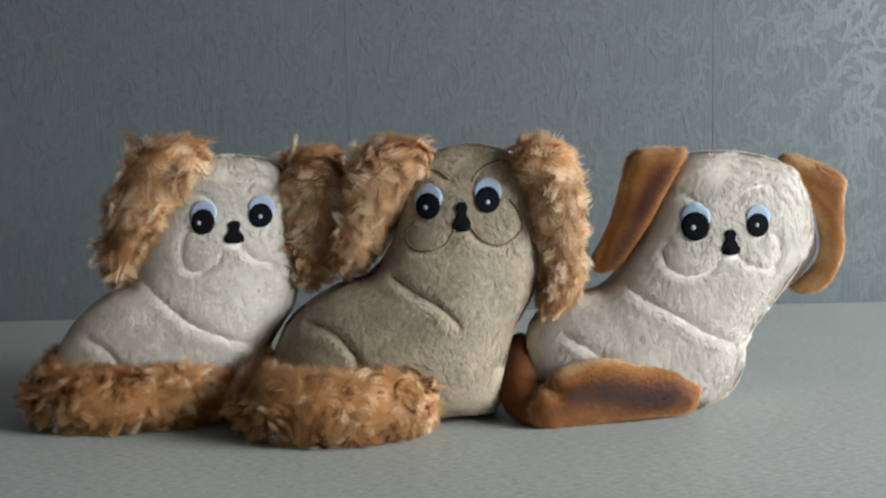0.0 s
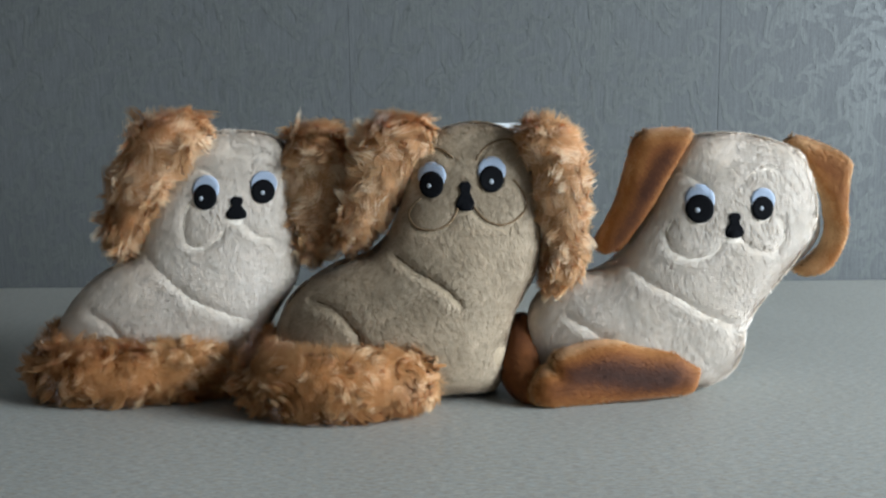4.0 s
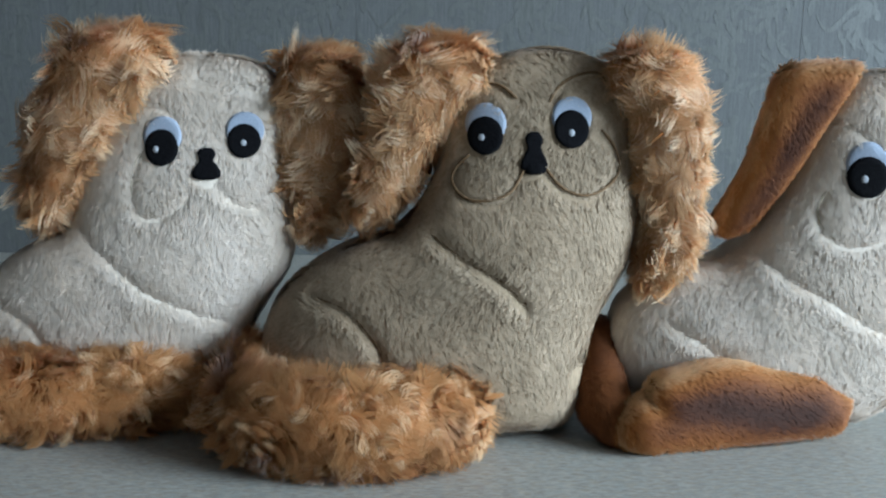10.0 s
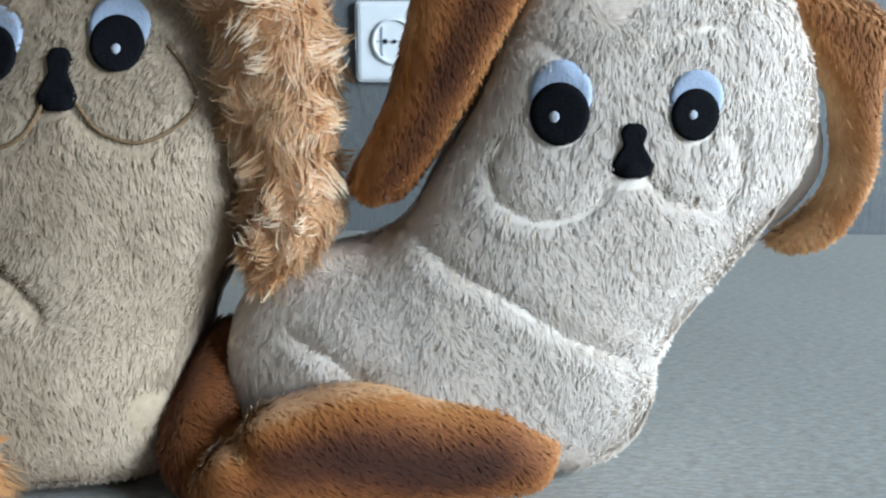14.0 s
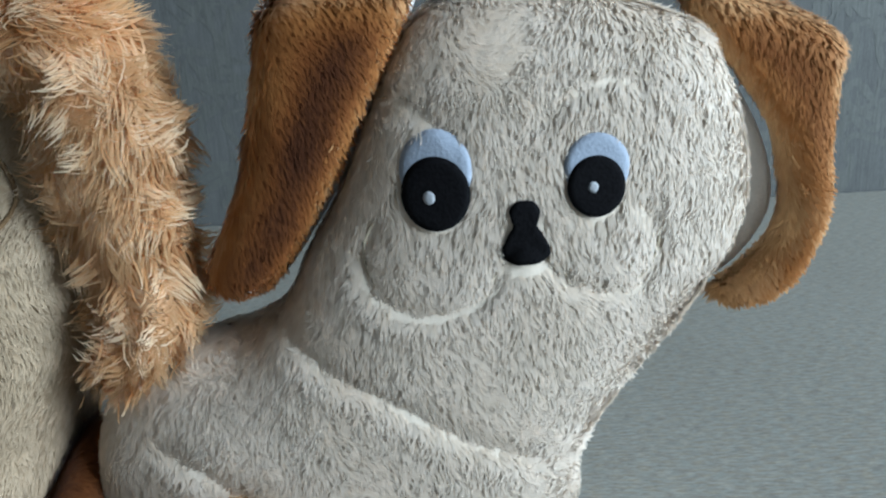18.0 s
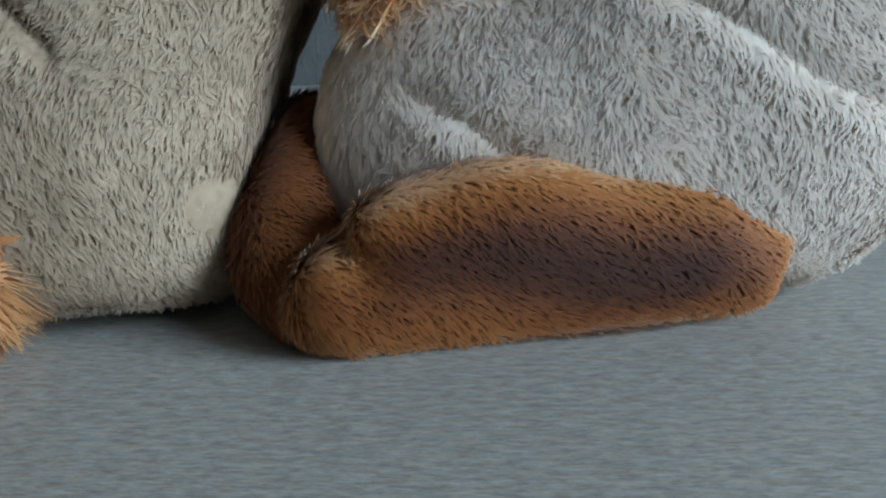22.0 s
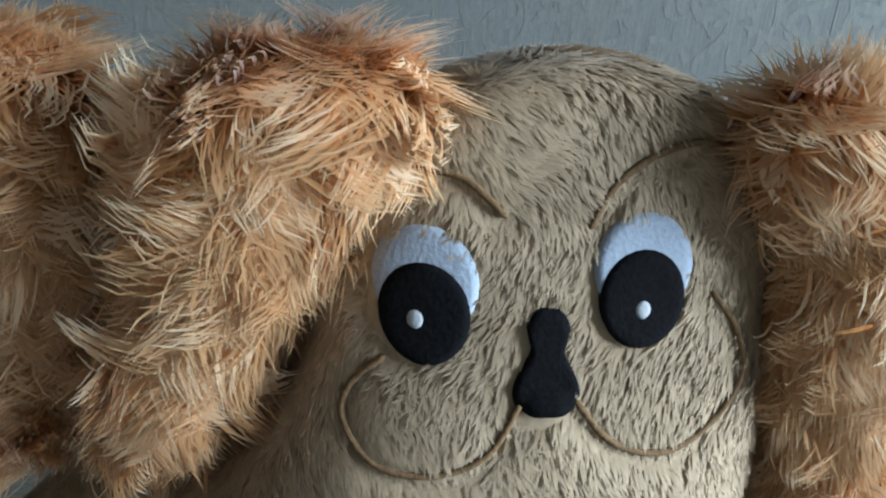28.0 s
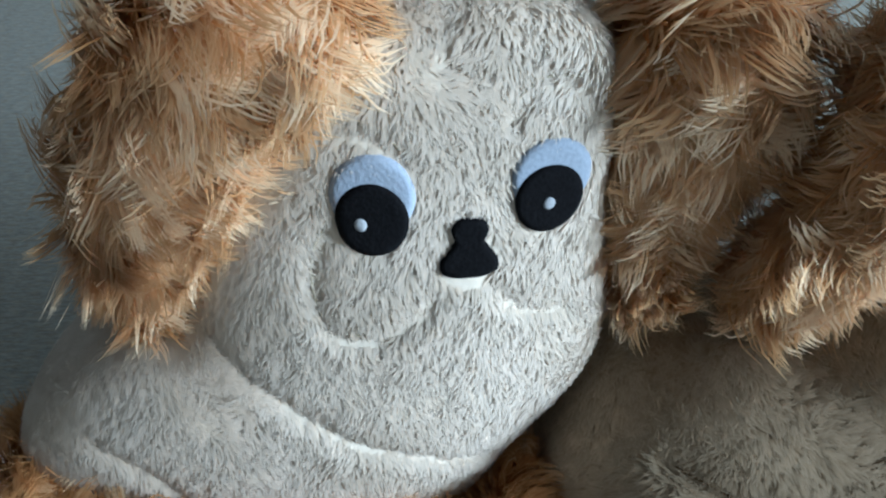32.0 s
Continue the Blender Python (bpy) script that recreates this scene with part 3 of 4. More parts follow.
def build_room():
    x0, x1, y0, y1, z0, z1 = (ROOM[k] for k in ("x0", "x1", "y0", "y1", "z0", "z1"))
    t = 0.12
    tagged(part("floor", box(x0 - t, x1 + t, y0 - t, y1 + t, z0 - t, z0), FLOORING), "brown wooden floor under the table", "floor", "", "structure")
    tagged(part("ceiling", box(x0 - t, x1 + t, y0 - t, y1 + t, z1, z1 + t), PLASTER), "plain white ceiling", "ceiling", "", "structure")
    wall = tagged(part("wall_north", box(x0 - t, x1 + t, y1 + 0.0006, y1 + t, z0, z1), PLASTER), "wall with silver-grey damask wallpaper behind the table", "wall", "", "structure")
    edge = SEAM_X - 0.53 * 4
    scrolls = mesh_of("printed_scrolls", *damask_print(0.53, 0.75, 41), PRINT, False)
    while edge < x1:
        left = max(edge + 0.0003, x0)
        strip = part("wallpaper_strip", box(left, min(edge + 0.5297, x1), y1, y1 + 0.0005, z0, z1), PAPER, wall)
        if -0.7 < edge < 0.95:
            ob = child("printed_scrolls", scrolls, strip, "glossier silver acanthus scrolls", "stuff")
            ob.location = (edge, y1, 0.0)
        edge += 0.53
    tagged(part("wall_south", box(x0 - t, x1 + t, y0 - t, y0, z0, z1), PLASTER), "plain pale wall", "wall", "", "structure")
    tagged(part("wall_west", box(x0 - t, x0, y0, y1, z0, z1), PLASTER), "plain pale wall", "wall", "", "structure")
    # window wall with an opening
    wy0, wy1, wz0, wz1 = -1.90, -0.40, 0.05, 1.55
    bm = bmesh.new()
    for b in ((x1, x1 + t, y0, wy0, z0, z1), (x1, x1 + t, wy1, y1, z0, z1), (x1, x1 + t, wy0, wy1, z0, wz0), (x1, x1 + t, wy0, wy1, wz1, z1)):
        me = bpy.data.meshes.new("piece")
        piece = box(*b)
        piece.to_mesh(me)
        piece.free()
        bm.from_mesh(me)
        bpy.data.meshes.remove(me)
    tagged(part("wall_east", bm, PLASTER), "pale wall with the window opening", "wall", "", "structure")
    win = tagged(new("window_1"), "white framed window that lets in daylight", "window", "", "structure")
    for a, b, c, d in ((wy0, wy0 + 0.06, wz0, wz1), (wy1 - 0.06, wy1, wz0, wz1), (wy0 + 0.06, wy1 - 0.06, wz0, wz0 + 0.06), (wy0 + 0.06, wy1 - 0.06, wz1 - 0.06, wz1)):
        part("window_frame", box(x1 + 0.03, x1 + 0.09, a, b, c, d, 0.006), PLASTIC, win)


def build_table():
    table = tagged(new("table"), "table with a streaked pale grey linen-look top against the wall", "table")
    part("tabletop", box(-1.15, 1.05, -0.98, WALL_Y - 0.002, -0.035, 0.0, 0.003), TABLE, table)
    for x in (-1.08, 0.98):
        for y in (-0.9, WALL_Y - 0.09):
            part("leg", box(x - 0.03, x + 0.03, y - 0.03, y + 0.03, -0.749, -0.036, 0.004), PLASTER, table)


def build_socket(x, z, size):
    """Flush socket with a rounded plate, a round well and two pin holes."""
    s = tagged(new("wall_socket"), "white plastic power socket with a round well on the wall", "socket")
    s.location = (x, WALL_Y, z)
    h = size / 2
    part("plate", box(-h, h, -0.009, -0.0005, -h, h, 0.006), PLASTIC, s)
    bm = bmesh.new()
    prof = [(0.0225, -0.0091), (0.0225, -0.012), (0.0205, -0.0125), (0.0195, -0.010), (0.0, -0.0095)]
    rings = []
    for r, y in prof[:-1]:
        rings.append([bm.verts.new((r * math.cos(a), y, r * math.sin(a))) for a in np.linspace(0, 2 * math.pi, 40, endpoint=False)])
    for a, b in zip(rings, rings[1:]):
        for i in range(40):
            bm.faces.new((a[i], a[(i + 1) % 40], b[(i + 1) % 40], b[i]))
    bm.faces.new(rings[-1])
    part("well", bm, PLASTIC, s)
    for dx, r in ((-0.0095, 0.0026), (0.0, 0.0020), (0.0095, 0.0026)):
        bm = bmesh.new()
        bmesh.ops.create_cone(bm, cap_ends=True, segments=16, radius1=r, radius2=r, depth=0.002)
        bmesh.ops.rotate(bm, cent=(0, 0, 0), matrix=Matrix.Rotation(math.pi / 2, 3, "X"), verts=bm.verts)
        bmesh.ops.translate(bm, vec=(dx, -0.0105, 0), verts=bm.verts)
        part("pin_hole", bm, DARK, s)
    for dx in (-0.0125, 0.0125):
        part("guide_rib", box(dx - 0.0007, dx + 0.0007, -0.0112, -0.0098, -0.0145, 0.0145), GREY_FELT, s)
    part("guide_rib", box(-0.018, 0.018, -0.0109, -0.0098, -0.0007, 0.0007), GREY_FELT, s)


# ---- the plush toys ----


def felt_patch(name, pillow, centre, shape, lift, mat, parent, thick=0.0008, rings=7, label=""):
    """A felt piece that follows the stuffed front; shape: closed outline about the centre."""
    c = np.array(centre)
    o = np.asarray(shape, float)
    n = len(o)
    fr = np.linspace(0, 1, rings)[1:]
    q = np.concatenate([[c], *[c + o * f for f in fr], c + o])
    y = pillow.front(q, lift)
    y[-n:] += thick + 0.004
    y[-2 * n:-n] += 0.0004
    verts = np.stack([q[:, 0], y, q[:, 1]], 1)
    bm = bmesh.new()
    vs = [bm.verts.new(v) for v in verts]
    for i in range(n):
        j = (i + 1) % n
        bm.faces.new((vs[0], vs[1 + i], vs[1 + j]))
        for r in range(rings - 1):
            a, b = 1 + r * n, 1 + (r + 1) * n
            bm.faces.new((vs[a + i], vs[b + i], vs[b + j], vs[a + j]))
    bmesh.ops.recalc_face_normals(bm, faces=bm.faces)
    for f in bm.faces:
        f.smooth = True
    return part(name, bm, mat, parent, label)


def oval(a, b, turn=0.0, n=28):
    s = np.arange(n) / n * 2 * math.pi
    p = np.stack([a * np.cos(s), b * np.sin(s)], 1)
    c, d = math.cos(radians(turn)), math.sin(radians(turn))
    return p @ np.array([[c, d], [-d, c]])


def nose_shape(w, h):
    """A little knob over a broad rounded base."""
    half = [(0.0, 0.52), (0.28, 0.50), (0.47, 0.36), (0.41, 0.20), (0.37, 0.10), (0.54, -0.05), (0.74, -0.26), (0.70, -0.43), (0.38, -0.52), (0.0, -0.53)]
    pts = [(x * w / 1.56, z * h) for x, z in half] + [(-x * w / 1.56, z * h) for x, z in half[-2:0:-1]]
    return smooth_loop(pts, 4)


def fur_object(geometry, mat, parent, label):
    verts, faces, uv, normals = geometry
    me = mesh_of("fur", verts, faces, mat)
    me.uv_layers.new(name="hair").data.foreach_set("uv", uv[faces.ravel()].astype(np.float32).ravel())
    me.normals_split_custom_set_from_vertices(normals.astype(np.float32))
    return child("fur", me, parent, label, "stuff")


def stitch(pillow, curve, mat, parent, radius, lift):
    q = curve
    y = pillow.front(q, lift)
    v, f = tube(np.stack([q[:, 0], y, q[:, 1]], 1), np.full(len(q), radius), 6, 1.0, 1)
    return child("stitching", mesh_of("stitching", v, f, mat), parent)


def plush_dog(spec, seed):
    rng = np.random.default_rng(seed)
    dog = tagged(new("plush_dog"), spec["label"], "plush toy", "plush dogs in a row on the table")
    curves = [smooth_loop(c, 6, False) for c in spec["seams"]]
    face = [smooth_loop(c, 6, False) for c in spec["face"]]
    shape = Pillow(spec["outline"], spec["mid"], spec["thick"], spec["rim"], [(c, spec["crease"], 0.0036) for c in curves] + [(c, 0.0015, 0.0024) for c in face], 0.001, spec["tilt"], spec["turn"], spec["pivot"], spec["plane"], True)
    v, q = shape.mesh(0.003)
    body = child("body", mesh_of("body", v, q, spec["hide"]), dog)
    # eyes and nose
    bald = []
    for eye in spec["eyes"]:
        (px, pz), pa, (hx, hz), slip, wide = eye
        wx, wz, wa, wb = px + slip, pz + 0.66 * pa, pa * wide, pa * 1.14
        white = felt_patch("eye", shape, (wx, wz), oval(wa, wb), 0.0014, WHITE_FELT, dog, label="white felt eye with a black pupil")
        felt_patch("pupil", shape, (px, pz), oval(pa, pa * 1.06), 0.0019, BLACK_FELT, white)
        felt_patch("highlight", shape, (hx, hz), oval(pa * 0.2, pa * 0.22, n=14), 0.0022, GREY_FELT, white, rings=3)
        bald.append(((wx, wz), max(wa, wb)))
        bald.append(((px, pz), pa))
    (nx, nz), nw, nh = spec["nose"]
    felt_patch("nose", shape, (nx, nz), nose_shape(nw, nh), 0.0018, BLACK_FELT, dog, rings=6, label="black felt nose")
    bald += [((nx, nz - 0.25 * nh), nw * 0.5), ((nx, nz + 0.25 * nh), nw * 0.36)]
    # pile
    pr, pn = scatter(v, q, spec["pile"], rng, lambda c, n: np.where(n[:, 1] > 0.35, 0.08, 1.0))
    keep = np.ones(len(pr))
    flat = pr[:, [0, 2]]
    front = pn[:, 1] < 0.1
    for (bx, bz), br in bald:
        keep[front & (np.hypot(flat[:, 0] - bx, flat[:, 1] - bz - 0.0008) < br + 0.0006)] = 0.1
    for group, near in ((curves, 0.5), (face, 0.3)):
        for c in group:
            g = line_distance(flat, c, False)
            keep = np.where(front, np.minimum(keep, near + (1 - near) * np.clip(g / 0.0022, 0, 1)), keep)
    for wx, wz, wr in spec.get("worn", ()):
        keep[np.hypot((flat[:, 0] - wx) * 1.5, flat[:, 1] - wz) < wr] = 0.3
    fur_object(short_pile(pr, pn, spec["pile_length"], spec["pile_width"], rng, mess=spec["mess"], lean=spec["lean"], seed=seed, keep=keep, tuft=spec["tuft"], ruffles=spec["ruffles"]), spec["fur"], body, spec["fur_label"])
    for c in face:
        stitch(shape, c, spec["thread"], body, spec["stitch"], spec["lift"])
    for c in curves if spec["thread"] is BROWN_THREAD else ():
        stitch(shape, c, spec["thread"], body, spec["stitch"] * 0.8, spec["lift"] * 0.6)
    return dog, shape, rng


def shaggy_ear(dog, outline, mid, rng, count, seed, length=0.0185, comb=(0, -0.1, -1.0)):
    p = Pillow(outline, mid, 0.012, 0.014)
    v, q = p.mesh(0.004)
    ear = child("ear", mesh_of("ear", v, q, GINGER_HIDE), dog, "floppy ear of long ginger fur")
    r, n = scatter(v, q, count, rng, lambda c, m: np.where(m[:, 1] > 0.4, 0.5, 1.0))
    under = scatter(v, q, 14000, rng)
    coat = gather(short_pile(*under, 0.013, 0.0008, rng, comb=comb, lean=0.9, mess=1.0, seed=seed, tuft=0.03, shade=0.2 + 0.35 * rng.random(14000)), locks(r, n, rng, length, comb=comb, lift=0.6, curl=0.75, spread=0.0046, seed=seed, fair=0.1))
    fur_object(coat, SHAGGY_FUR, ear, "long wavy ginger fur with pale tips")
    return ear


def shaggy_tail(dog, path, radii, rng, count, seed, length=0.021):
    p = smooth_loop(path, 8, False)
    r = np.interp(np.linspace(0, 1, len(p)), np.linspace(0, 1, len(radii)), radii)
    v, q = tube(p, r, 24)
    tail = child("tail", mesh_of("tail", v, q, GINGER_HIDE), dog, "thick tail of curly ginger fur in front")
    r, n = scatter(v, q, count, rng)
    under = scatter(v, q, 34000, rng)
    coat = gather(short_pile(*under, 0.015, 0.00055, rng, comb=(0.5, 0, 0.2), lean=0.7, mess=1.3, seed=seed, tuft=0.025, shade=0.15 + 0.35 * rng.random(34000)),
                  locks(r, n, rng, length, comb=(0.6, 0, -0.35), curl=1.3, lift=0.6, spread=0.0026, seed=seed, k=6, fair=0.04))
    fur_object(coat, SHAGGY_TAIL, tail, "curly ginger fur with pale tips")
    return tail


def velour(name, parent, v, q, rng, count, label, comb=(0.3, 0, -1.0), nap_sheen=None):
    """Velvety part; its pile runs from 0 dark brown to 1 pale, the nap's sheen painted as colour."""
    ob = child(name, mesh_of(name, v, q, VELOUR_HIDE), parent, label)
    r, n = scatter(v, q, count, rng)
    shade = np.clip(nap_sheen(r[:, [0, 2]]) + 0.06 * swirl(r, 90.0, 5)[:, 0] + 0.02 * rng.normal(size=count), 0, 1)
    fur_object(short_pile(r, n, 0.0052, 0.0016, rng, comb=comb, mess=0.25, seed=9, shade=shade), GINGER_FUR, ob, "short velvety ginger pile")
    return ob


def painted_sheen(loop, centre, reach, dark, fair, rim, base=0.55):
    """Sheen of the nap painted as colour: dark middle round a line, fair rim."""
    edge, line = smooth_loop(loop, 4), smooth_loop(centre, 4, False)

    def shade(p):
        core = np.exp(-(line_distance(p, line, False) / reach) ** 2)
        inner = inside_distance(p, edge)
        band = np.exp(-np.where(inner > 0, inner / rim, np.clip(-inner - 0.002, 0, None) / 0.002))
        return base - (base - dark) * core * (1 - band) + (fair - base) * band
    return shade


def to_floor(points):
    return [(x, max(z, 0.001)) for x, z in points]


FIRST = dict(
    label="cream plush toy dog with shaggy ginger ears and tail",
    outline=to_floor([(-0.350, 0.017), (-0.347, 0.042), (-0.342, 0.062), (-0.328, 0.082), (-0.310, 0.099), (-0.290, 0.111), (-0.272, 0.120), (-0.265, 0.140), (-0.255, 0.164), (-0.244, 0.182), (-0.228, 0.206), (-0.214, 0.217), (-0.199, 0.221), (-0.175, 0.221), (-0.154, 0.216), (-0.144, 0.204), (-0.141, 0.185), (-0.140, 0.157), (-0.136, 0.132), (-0.135, 0.108), (-0.140, 0.088), (-0.151, 0.071), (-0.161, 0.054), (-0.170, 0.034), (-0.180, 0.014), (-0.250, 0.008)]),
    mid=-0.040, thick=0.050, rim=0.028, tilt=0.0, turn=0.0, pivot=0.0, plane=(-0.090, 0.155), hide=CREAM_HIDE, fur=CREAM_FUR, fur_label="short cream plush pile",
    seams=[[(-0.306, 0.073), (-0.290, 0.065), (-0.275, 0.050)], [(-0.263, 0.126), (-0.253, 0.112), (-0.236, 0.099), (-0.218, 0.085), (-0.191, 0.072), (-0.172, 0.066)]],
    face=[[(-0.192, 0.141), (-0.201, 0.131), (-0.214, 0.126), (-0.223, 0.131), (-0.226, 0.144), (-0.224, 0.156), (-0.219, 0.163)],
          [(-0.175, 0.145), (-0.167, 0.136), (-0.153, 0.132)],
          [(-0.219, 0.188), (-0.210, 0.190), (-0.199, 0.183)],
          [(-0.173, 0.194), (-0.164, 0.201), (-0.152, 0.200)]],
    eyes=[], nose=None, pile=200000, pile_length=0.0050, pile_width=0.0013, crease=0.0018, thread=PALE_THREAD, stitch=0.0006, lift=0.0004, mess=0.5, lean=3.0, tuft=0.07)
FIRST["eyes"] = [((-0.208, 0.165), 0.0099, (-0.211, 0.164), 0.0003, 1.15), ((-0.161, 0.169), 0.0093, (-0.161, 0.168), 0.0003, 1.15)]
FIRST["nose"] = ((-0.182, 0.156), 0.0168, 0.0174)
FIRST["ruffles"] = [(-0.263, 0.098, 0.014), (-0.188, 0.209, 0.010)]

SECOND = dict(
    label="tan plush toy dog with shaggy ginger ears and tail",
    outline=to_floor([(-0.154, 0.017), (-0.155, 0.042), (-0.153, 0.061), (-0.144, 0.081), (-0.129, 0.095), (-0.109, 0.107), (-0.092, 0.114), (-0.078, 0.118), (-0.063, 0.132), (-0.053, 0.151), (-0.045, 0.175), (-0.036, 0.198), (-0.023, 0.216), (-0.007, 0.223), (0.014, 0.226), (0.037, 0.222), (0.056, 0.211), (0.065, 0.187), (0.069, 0.154), (0.07, 0.125), (0.066, 0.101), (0.057, 0.084), (0.048, 0.067), (0.043, 0.048), (0.041, 0.028), (0.038, 0.013), (0.03, 0.001), (0.016, -0.006), (-0.019, -0.013), (-0.101, -0.009)]),
    mid=-0.050, thick=0.052, rim=0.028, tilt=0.0, turn=0.0, pivot=-0.04, plane=(-0.130, 0.265), hide=TAN_HIDE, fur=TAN_FUR, fur_label="short tan plush pile",
    seams=[[(-0.116, 0.083), (-0.099, 0.078), (-0.086, 0.067), (-0.078, 0.055), (-0.077, 0.041)], [(-0.052, 0.120), (-0.034, 0.108), (-0.014, 0.097), (0.001, 0.084)]],
    face=[[(-0.001, 0.155), (-0.008, 0.144), (-0.020, 0.139), (-0.033, 0.140), (-0.040, 0.148), (-0.038, 0.156), (-0.031, 0.163)],
          [(0.012, 0.156), (0.021, 0.146), (0.035, 0.142), (0.048, 0.148), (0.054, 0.157), (0.051, 0.168), (0.044, 0.177)],
          [(-0.025, 0.203), (-0.014, 0.202), (-0.005, 0.195)],
          [(0.014, 0.193), (0.020, 0.202), (0.031, 0.208), (0.042, 0.209), (0.048, 0.203)]],
    eyes=[], nose=None, pile=200000, pile_length=0.0049, pile_width=0.0013, crease=0.0034, thread=BROWN_THREAD, stitch=0.0009, lift=0.0013, mess=0.8, lean=2.7, tuft=0.07)
SECOND["eyes"] = [((-0.022, 0.174), 0.0100, (-0.024, 0.173), 0.0003, 1.15), ((0.026, 0.178), 0.0099, (0.026, 0.176), 0.0003, 1.15)]
SECOND["worn"] = [(0.033, 0.041, 0.009)]
SECOND["nose"] = ((0.005, 0.165), 0.0156, 0.0220)
SECOND["ruffles"] = [(-0.074, 0.101, 0.016), (0.047, 0.213, 0.012), (-0.001, 0.208, 0.010)]

THIRD = dict(
    label="leaning cream plush toy dog with smooth ginger ears and tail",
    outline=to_floor([(0.054, 0.02), (0.052, 0.04), (0.055, 0.059), (0.061, 0.076), (0.073, 0.088), (0.092, 0.097), (0.116, 0.103), (0.131, 0.113), (0.143, 0.134), (0.157, 0.157), (0.168, 0.182), (0.18, 0.203), (0.194, 0.213), (0.218, 0.215), (0.243, 0.212), (0.267, 0.204), (0.279, 0.196), (0.289, 0.173), (0.293, 0.149), (0.29, 0.131), (0.281, 0.115), (0.266, 0.094), (0.247, 0.07), (0.238, 0.054), (0.237, 0.036), (0.228, 0.015), (0.206, 0.0), (0.188, -0.005), (0.091, 0.0)]),
    mid=-0.057, thick=0.045, rim=0.040, tilt=0.0, turn=-0.03, pivot=0.17, plane=(-0.093, 0.04), hide=CREAM_HIDE, fur=CREAM_FUR, fur_label="short cream plush pile",
    seams=[[(0.088, 0.069), (0.106, 0.058), (0.120, 0.047)], [(0.136, 0.110), (0.152, 0.096), (0.179, 0.082), (0.197, 0.070), (0.220, 0.060)]],
    face=[[(0.211, 0.132), (0.201, 0.120), (0.185, 0.116), (0.174, 0.119), (0.167, 0.127), (0.166, 0.137), (0.171, 0.146)],
          [(0.223, 0.132), (0.232, 0.123), (0.246, 0.120), (0.256, 0.126), (0.259, 0.140), (0.254, 0.149)],
          [(0.168, 0.180), (0.180, 0.182), (0.191, 0.177), (0.198, 0.168)],
          [(0.224, 0.176), (0.233, 0.183), (0.246, 0.187), (0.253, 0.185)]],
    eyes=[], nose=None, pile=200000, pile_length=0.0050, pile_width=0.0013, crease=0.0018, thread=PALE_THREAD, stitch=0.0006, lift=0.0004, mess=0.5, lean=3.0, tuft=0.07)
THIRD["eyes"] = [((0.190, 0.153), 0.0108, (0.188, 0.152), 0.0003, 1.05), ((0.239, 0.153), 0.0089, (0.238, 0.153), 0.0003, 1.12)]
THIRD["nose"] = ((0.217, 0.140), 0.0156, 0.0190)
THIRD["ruffles"] = [(0.100, 0.090, 0.012), (0.214, 0.197, 0.012)]


def tail_path(points, depths):
    return [(x, y, max(z, 0.02)) for (x, z), y in zip(points, depths)]


build_room()
build_table()
build_socket(0.085, 0.195, 0.080)

dog, shape, rng = plush_dog(FIRST, 11)
shaggy_ear(dog, [(-0.222, 0.228), (-0.215, 0.217), (-0.226, 0.202), (-0.238, 0.189), (-0.248, 0.172), (-0.261, 0.151), (-0.270, 0.136), (-0.280, 0.125), (-0.291, 0.130), (-0.290, 0.149), (-0.280, 0.178), (-0.270, 0.202), (-0.262, 0.219), (-0.244, 0.228)], -0.045, rng, 620, 21, 0.0205)
shaggy_ear(dog, [(-0.137, 0.213), (-0.118, 0.217), (-0.103, 0.212), (-0.100, 0.194), (-0.103, 0.168), (-0.112, 0.143), (-0.120, 0.124), (-0.128, 0.114), (-0.132, 0.131), (-0.136, 0.159), (-0.138, 0.186)], -0.035, rng, 620, 22, 0.0205)
shaggy_tail(dog, tail_path([(-0.338, 0.037), (-0.334, 0.024), (-0.306, 0.019), (-0.264, 0.020), (-0.226, 0.023), (-0.202, 0.025)], (-0.05, -0.068, -0.080, -0.082, -0.078, -0.07)), (0.012, 0.016, 0.019, 0.019, 0.017, 0.014), rng, 850, 23)

dog, shape, rng = plush_dog(SECOND, 12)
shaggy_ear(dog, [(-0.027, 0.221), (-0.032, 0.205), (-0.044, 0.186), (-0.055, 0.165), (-0.068, 0.149), (-0.078, 0.134), (-0.091, 0.129), (-0.093, 0.140), (-0.086, 0.161), (-0.078, 0.187), (-0.075, 0.208), (-0.065, 0.220), (-0.046, 0.223)], -0.055, rng, 620, 24, 0.0205)
shaggy_ear(dog, [(0.054, 0.216), (0.069, 0.221), (0.089, 0.21), (0.096, 0.188), (0.099, 0.165), (0.097, 0.139), (0.098, 0.116), (0.087, 0.098), (0.075, 0.091), (0.073, 0.107), (0.074, 0.131), (0.068, 0.159), (0.066, 0.186), (0.057, 0.203)], -0.066, rng, 620, 25, 0.0165)
shaggy_tail(dog, tail_path([(-0.161, 0.036), (-0.156, 0.025), (-0.129, 0.021), (-0.091, 0.019), (-0.060, 0.021), (-0.041, 0.025)], (-0.07, -0.1, -0.118, -0.124, -0.118, -0.106)), (0.012, 0.016, 0.021, 0.022, 0.021, 0.017), rng, 1000, 26)

dog, shape, rng = plush_dog(THIRD, 13)
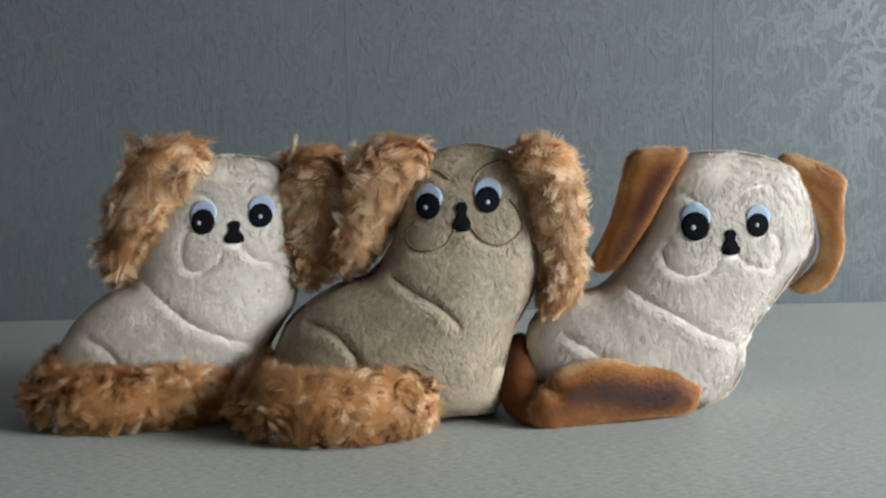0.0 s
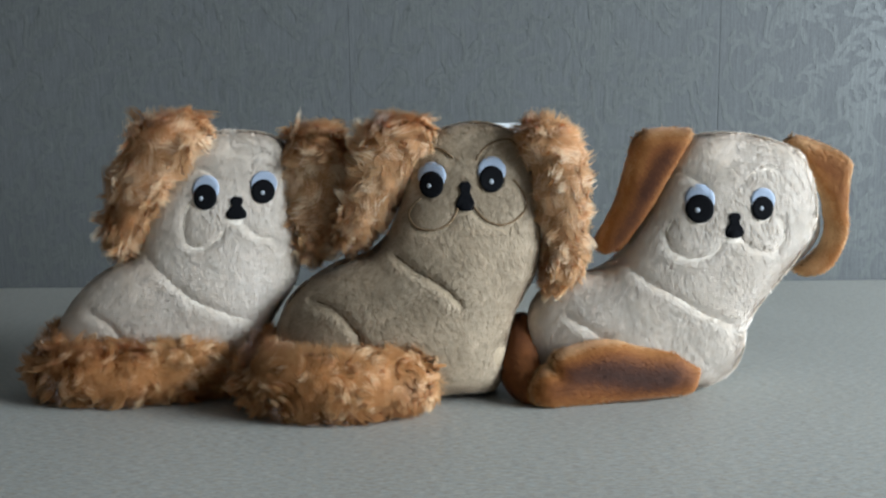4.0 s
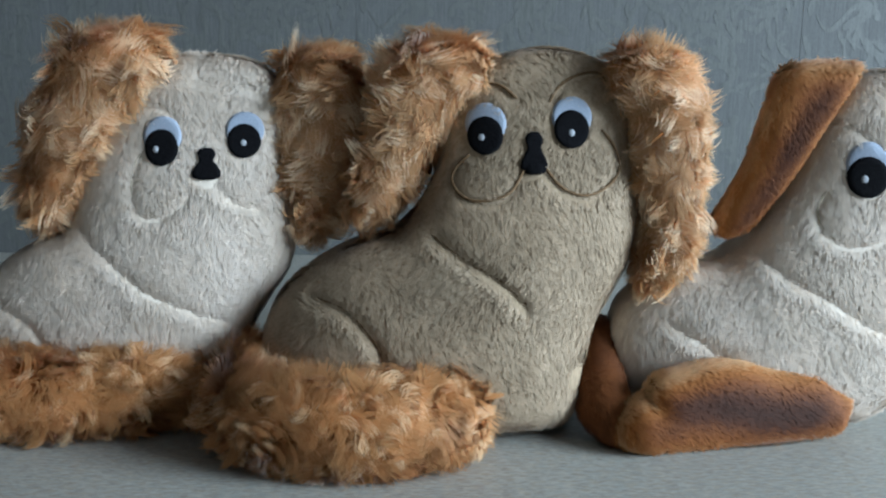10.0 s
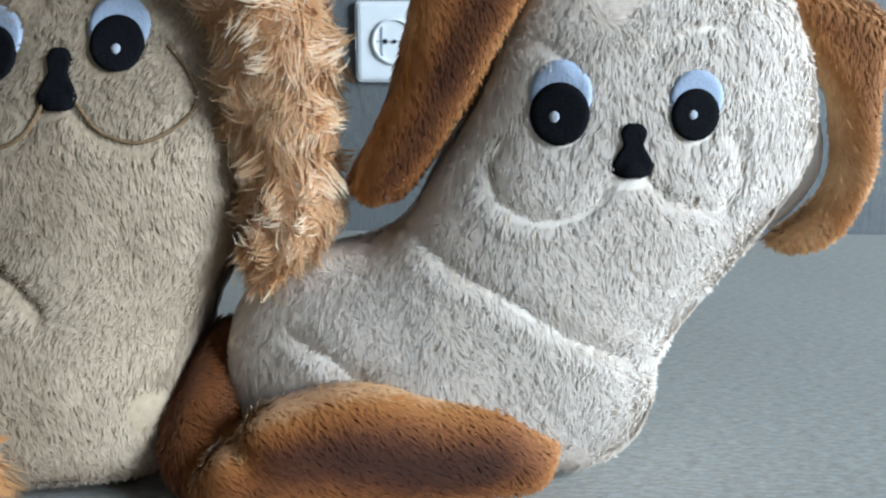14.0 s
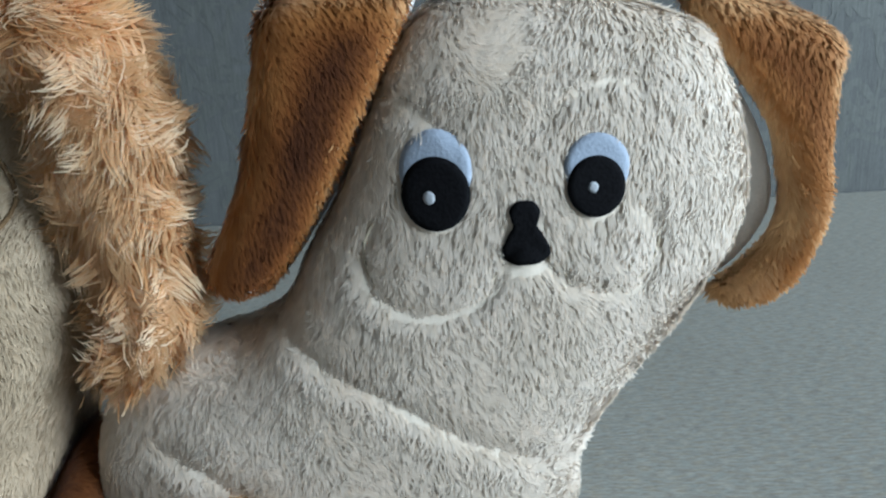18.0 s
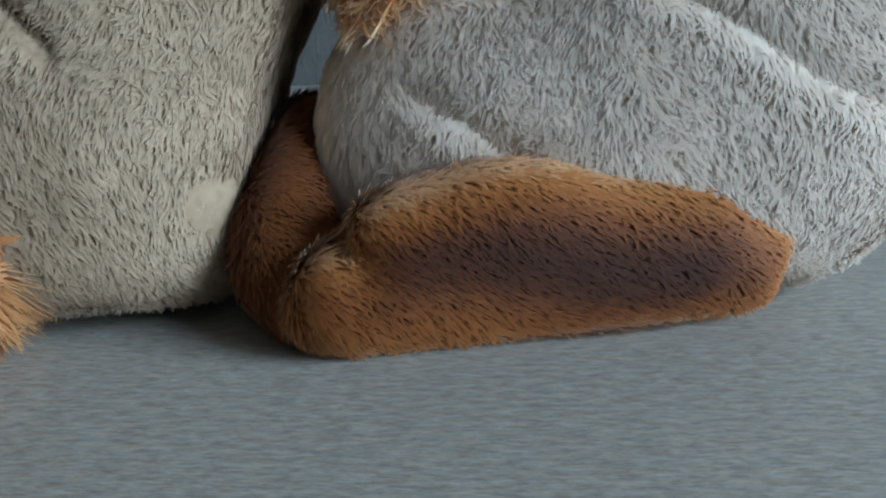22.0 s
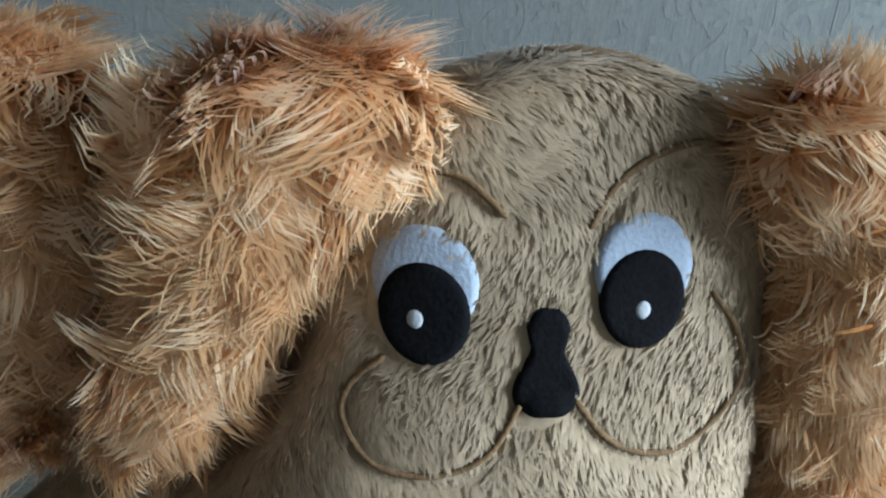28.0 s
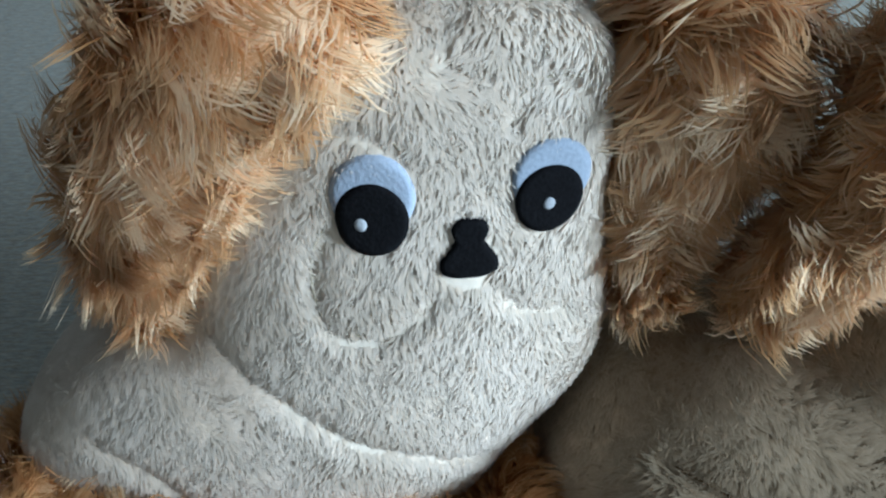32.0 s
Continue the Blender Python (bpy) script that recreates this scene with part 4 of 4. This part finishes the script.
EAR_L = [(0.184, 0.214), (0.175, 0.216), (0.159, 0.216), (0.144, 0.213), (0.138, 0.204), (0.136, 0.194), (0.131, 0.175), (0.126, 0.158), (0.119, 0.143), (0.112, 0.13), (0.111, 0.124), (0.115, 0.119), (0.125, 0.12), (0.134, 0.126), (0.148, 0.145), (0.157, 0.16), (0.168, 0.181), (0.177, 0.199)]
p = Pillow(EAR_L, -0.060, 0.008, 0.012, tilt=-0.06)
v, q = p.mesh(0.003)
ear = velour("ear", dog, v, q, rng, 28000, "smooth ginger velour ear with white lining",
             nap_sheen=painted_sheen(EAR_L, [(0.166, 0.203), (0.152, 0.176), (0.139, 0.144), (0.128, 0.133)], 0.012, 0.10, 0.92, 0.007, 0.5))
p = Pillow([(x + 0.0035, z - 0.001) for x, z in EAR_L], -0.051, 0.004, 0.01, tilt=-0.06)
v, q = p.mesh(0.0018)
child("lining", mesh_of("lining", v, q, WHITE_LINING), ear, "white cloth lining")
EAR_R = [(0.276, 0.207), (0.284, 0.209), (0.297, 0.205), (0.311, 0.2), (0.324, 0.193), (0.33, 0.186), (0.33, 0.17), (0.33, 0.151), (0.331, 0.135), (0.329, 0.118), (0.321, 0.101), (0.31, 0.093), (0.298, 0.092), (0.291, 0.096), (0.3, 0.103), (0.311, 0.115), (0.315, 0.13), (0.313, 0.145), (0.309, 0.16), (0.301, 0.173), (0.291, 0.186), (0.282, 0.197)]
p = Pillow(EAR_R, -0.022, 0.009, 0.010, tilt=-0.06)
v, q = p.mesh(0.003)
ear = velour("ear", dog, v, q, rng, 22000, "smooth ginger velour ear curling outwards", nap_sheen=painted_sheen(EAR_R, [(0.298, 0.196), (0.322, 0.178), (0.326, 0.150)], 0.006, 0.42, 1.0, 0.009))
p = Pillow([(0.289, 0.186), (0.305, 0.164), (0.314, 0.142), (0.315, 0.124), (0.305, 0.106), (0.293, 0.097), (0.285, 0.1), (0.28, 0.13), (0.28, 0.165)], -0.010, 0.003, 0.006, tilt=-0.06)
v, q = p.mesh(0.0018)
child("lining", mesh_of("lining", v, q, WHITE_LINING), ear, "white cloth lining")


def join_quads(*meshes):
    vs, qs, base = [], [], 0
    for mv, mq in meshes:
        vs.append(mv)
        qs.append(mq + base)
        base += len(mv)
    return np.concatenate(vs), np.concatenate(qs)


BEND = [(x, y, z) for (x, z), y in zip([(0.052, 0.050), (0.049, 0.039), (0.048, 0.027), (0.051, 0.017), (0.060, 0.010)], (-0.048, -0.062, -0.076, -0.088, -0.096))]
bend = tube(smooth_loop(BEND, 8, False), np.interp(np.linspace(0, 1, 33), np.linspace(0, 1, 5), (0.0115, 0.0135, 0.0150, 0.0150, 0.013)), 20)
LOBE = to_floor([(0.072, 0.037), (0.078, 0.041), (0.093, 0.045), (0.108, 0.048), (0.125, 0.048), (0.142, 0.045), (0.158, 0.044), (0.170, 0.043), (0.178, 0.039), (0.186, 0.032), (0.193, 0.027), (0.194, 0.021), (0.191, 0.010), (0.184, 0.004), (0.170, 0.002), (0.149, 0.001), (0.126, 0.001), (0.101, 0.001), (0.080, 0.001), (0.068, 0.001), (0.058, 0.006), (0.054, 0.015), (0.058, 0.025), (0.066, 0.030), (0.070, 0.030)])
p = Pillow(LOBE, -0.095, 0.015, 0.020, floor=0.002, tilt=0.22, turn=0.2, pivot=0.12)
lobe = p.mesh(0.003)
v, q = join_quads(bend, lobe)
v[:, 2] = np.maximum(v[:, 2], 0.002)
# low base tone: the shadow on the tail is painted in with the sheen
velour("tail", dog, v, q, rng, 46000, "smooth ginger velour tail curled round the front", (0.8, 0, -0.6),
       painted_sheen(LOBE, [(0.082, 0.031), (0.104, 0.030), (0.127, 0.025), (0.160, 0.020)], 0.0125, 0.04, 1.0, 0.0065, 0.42))
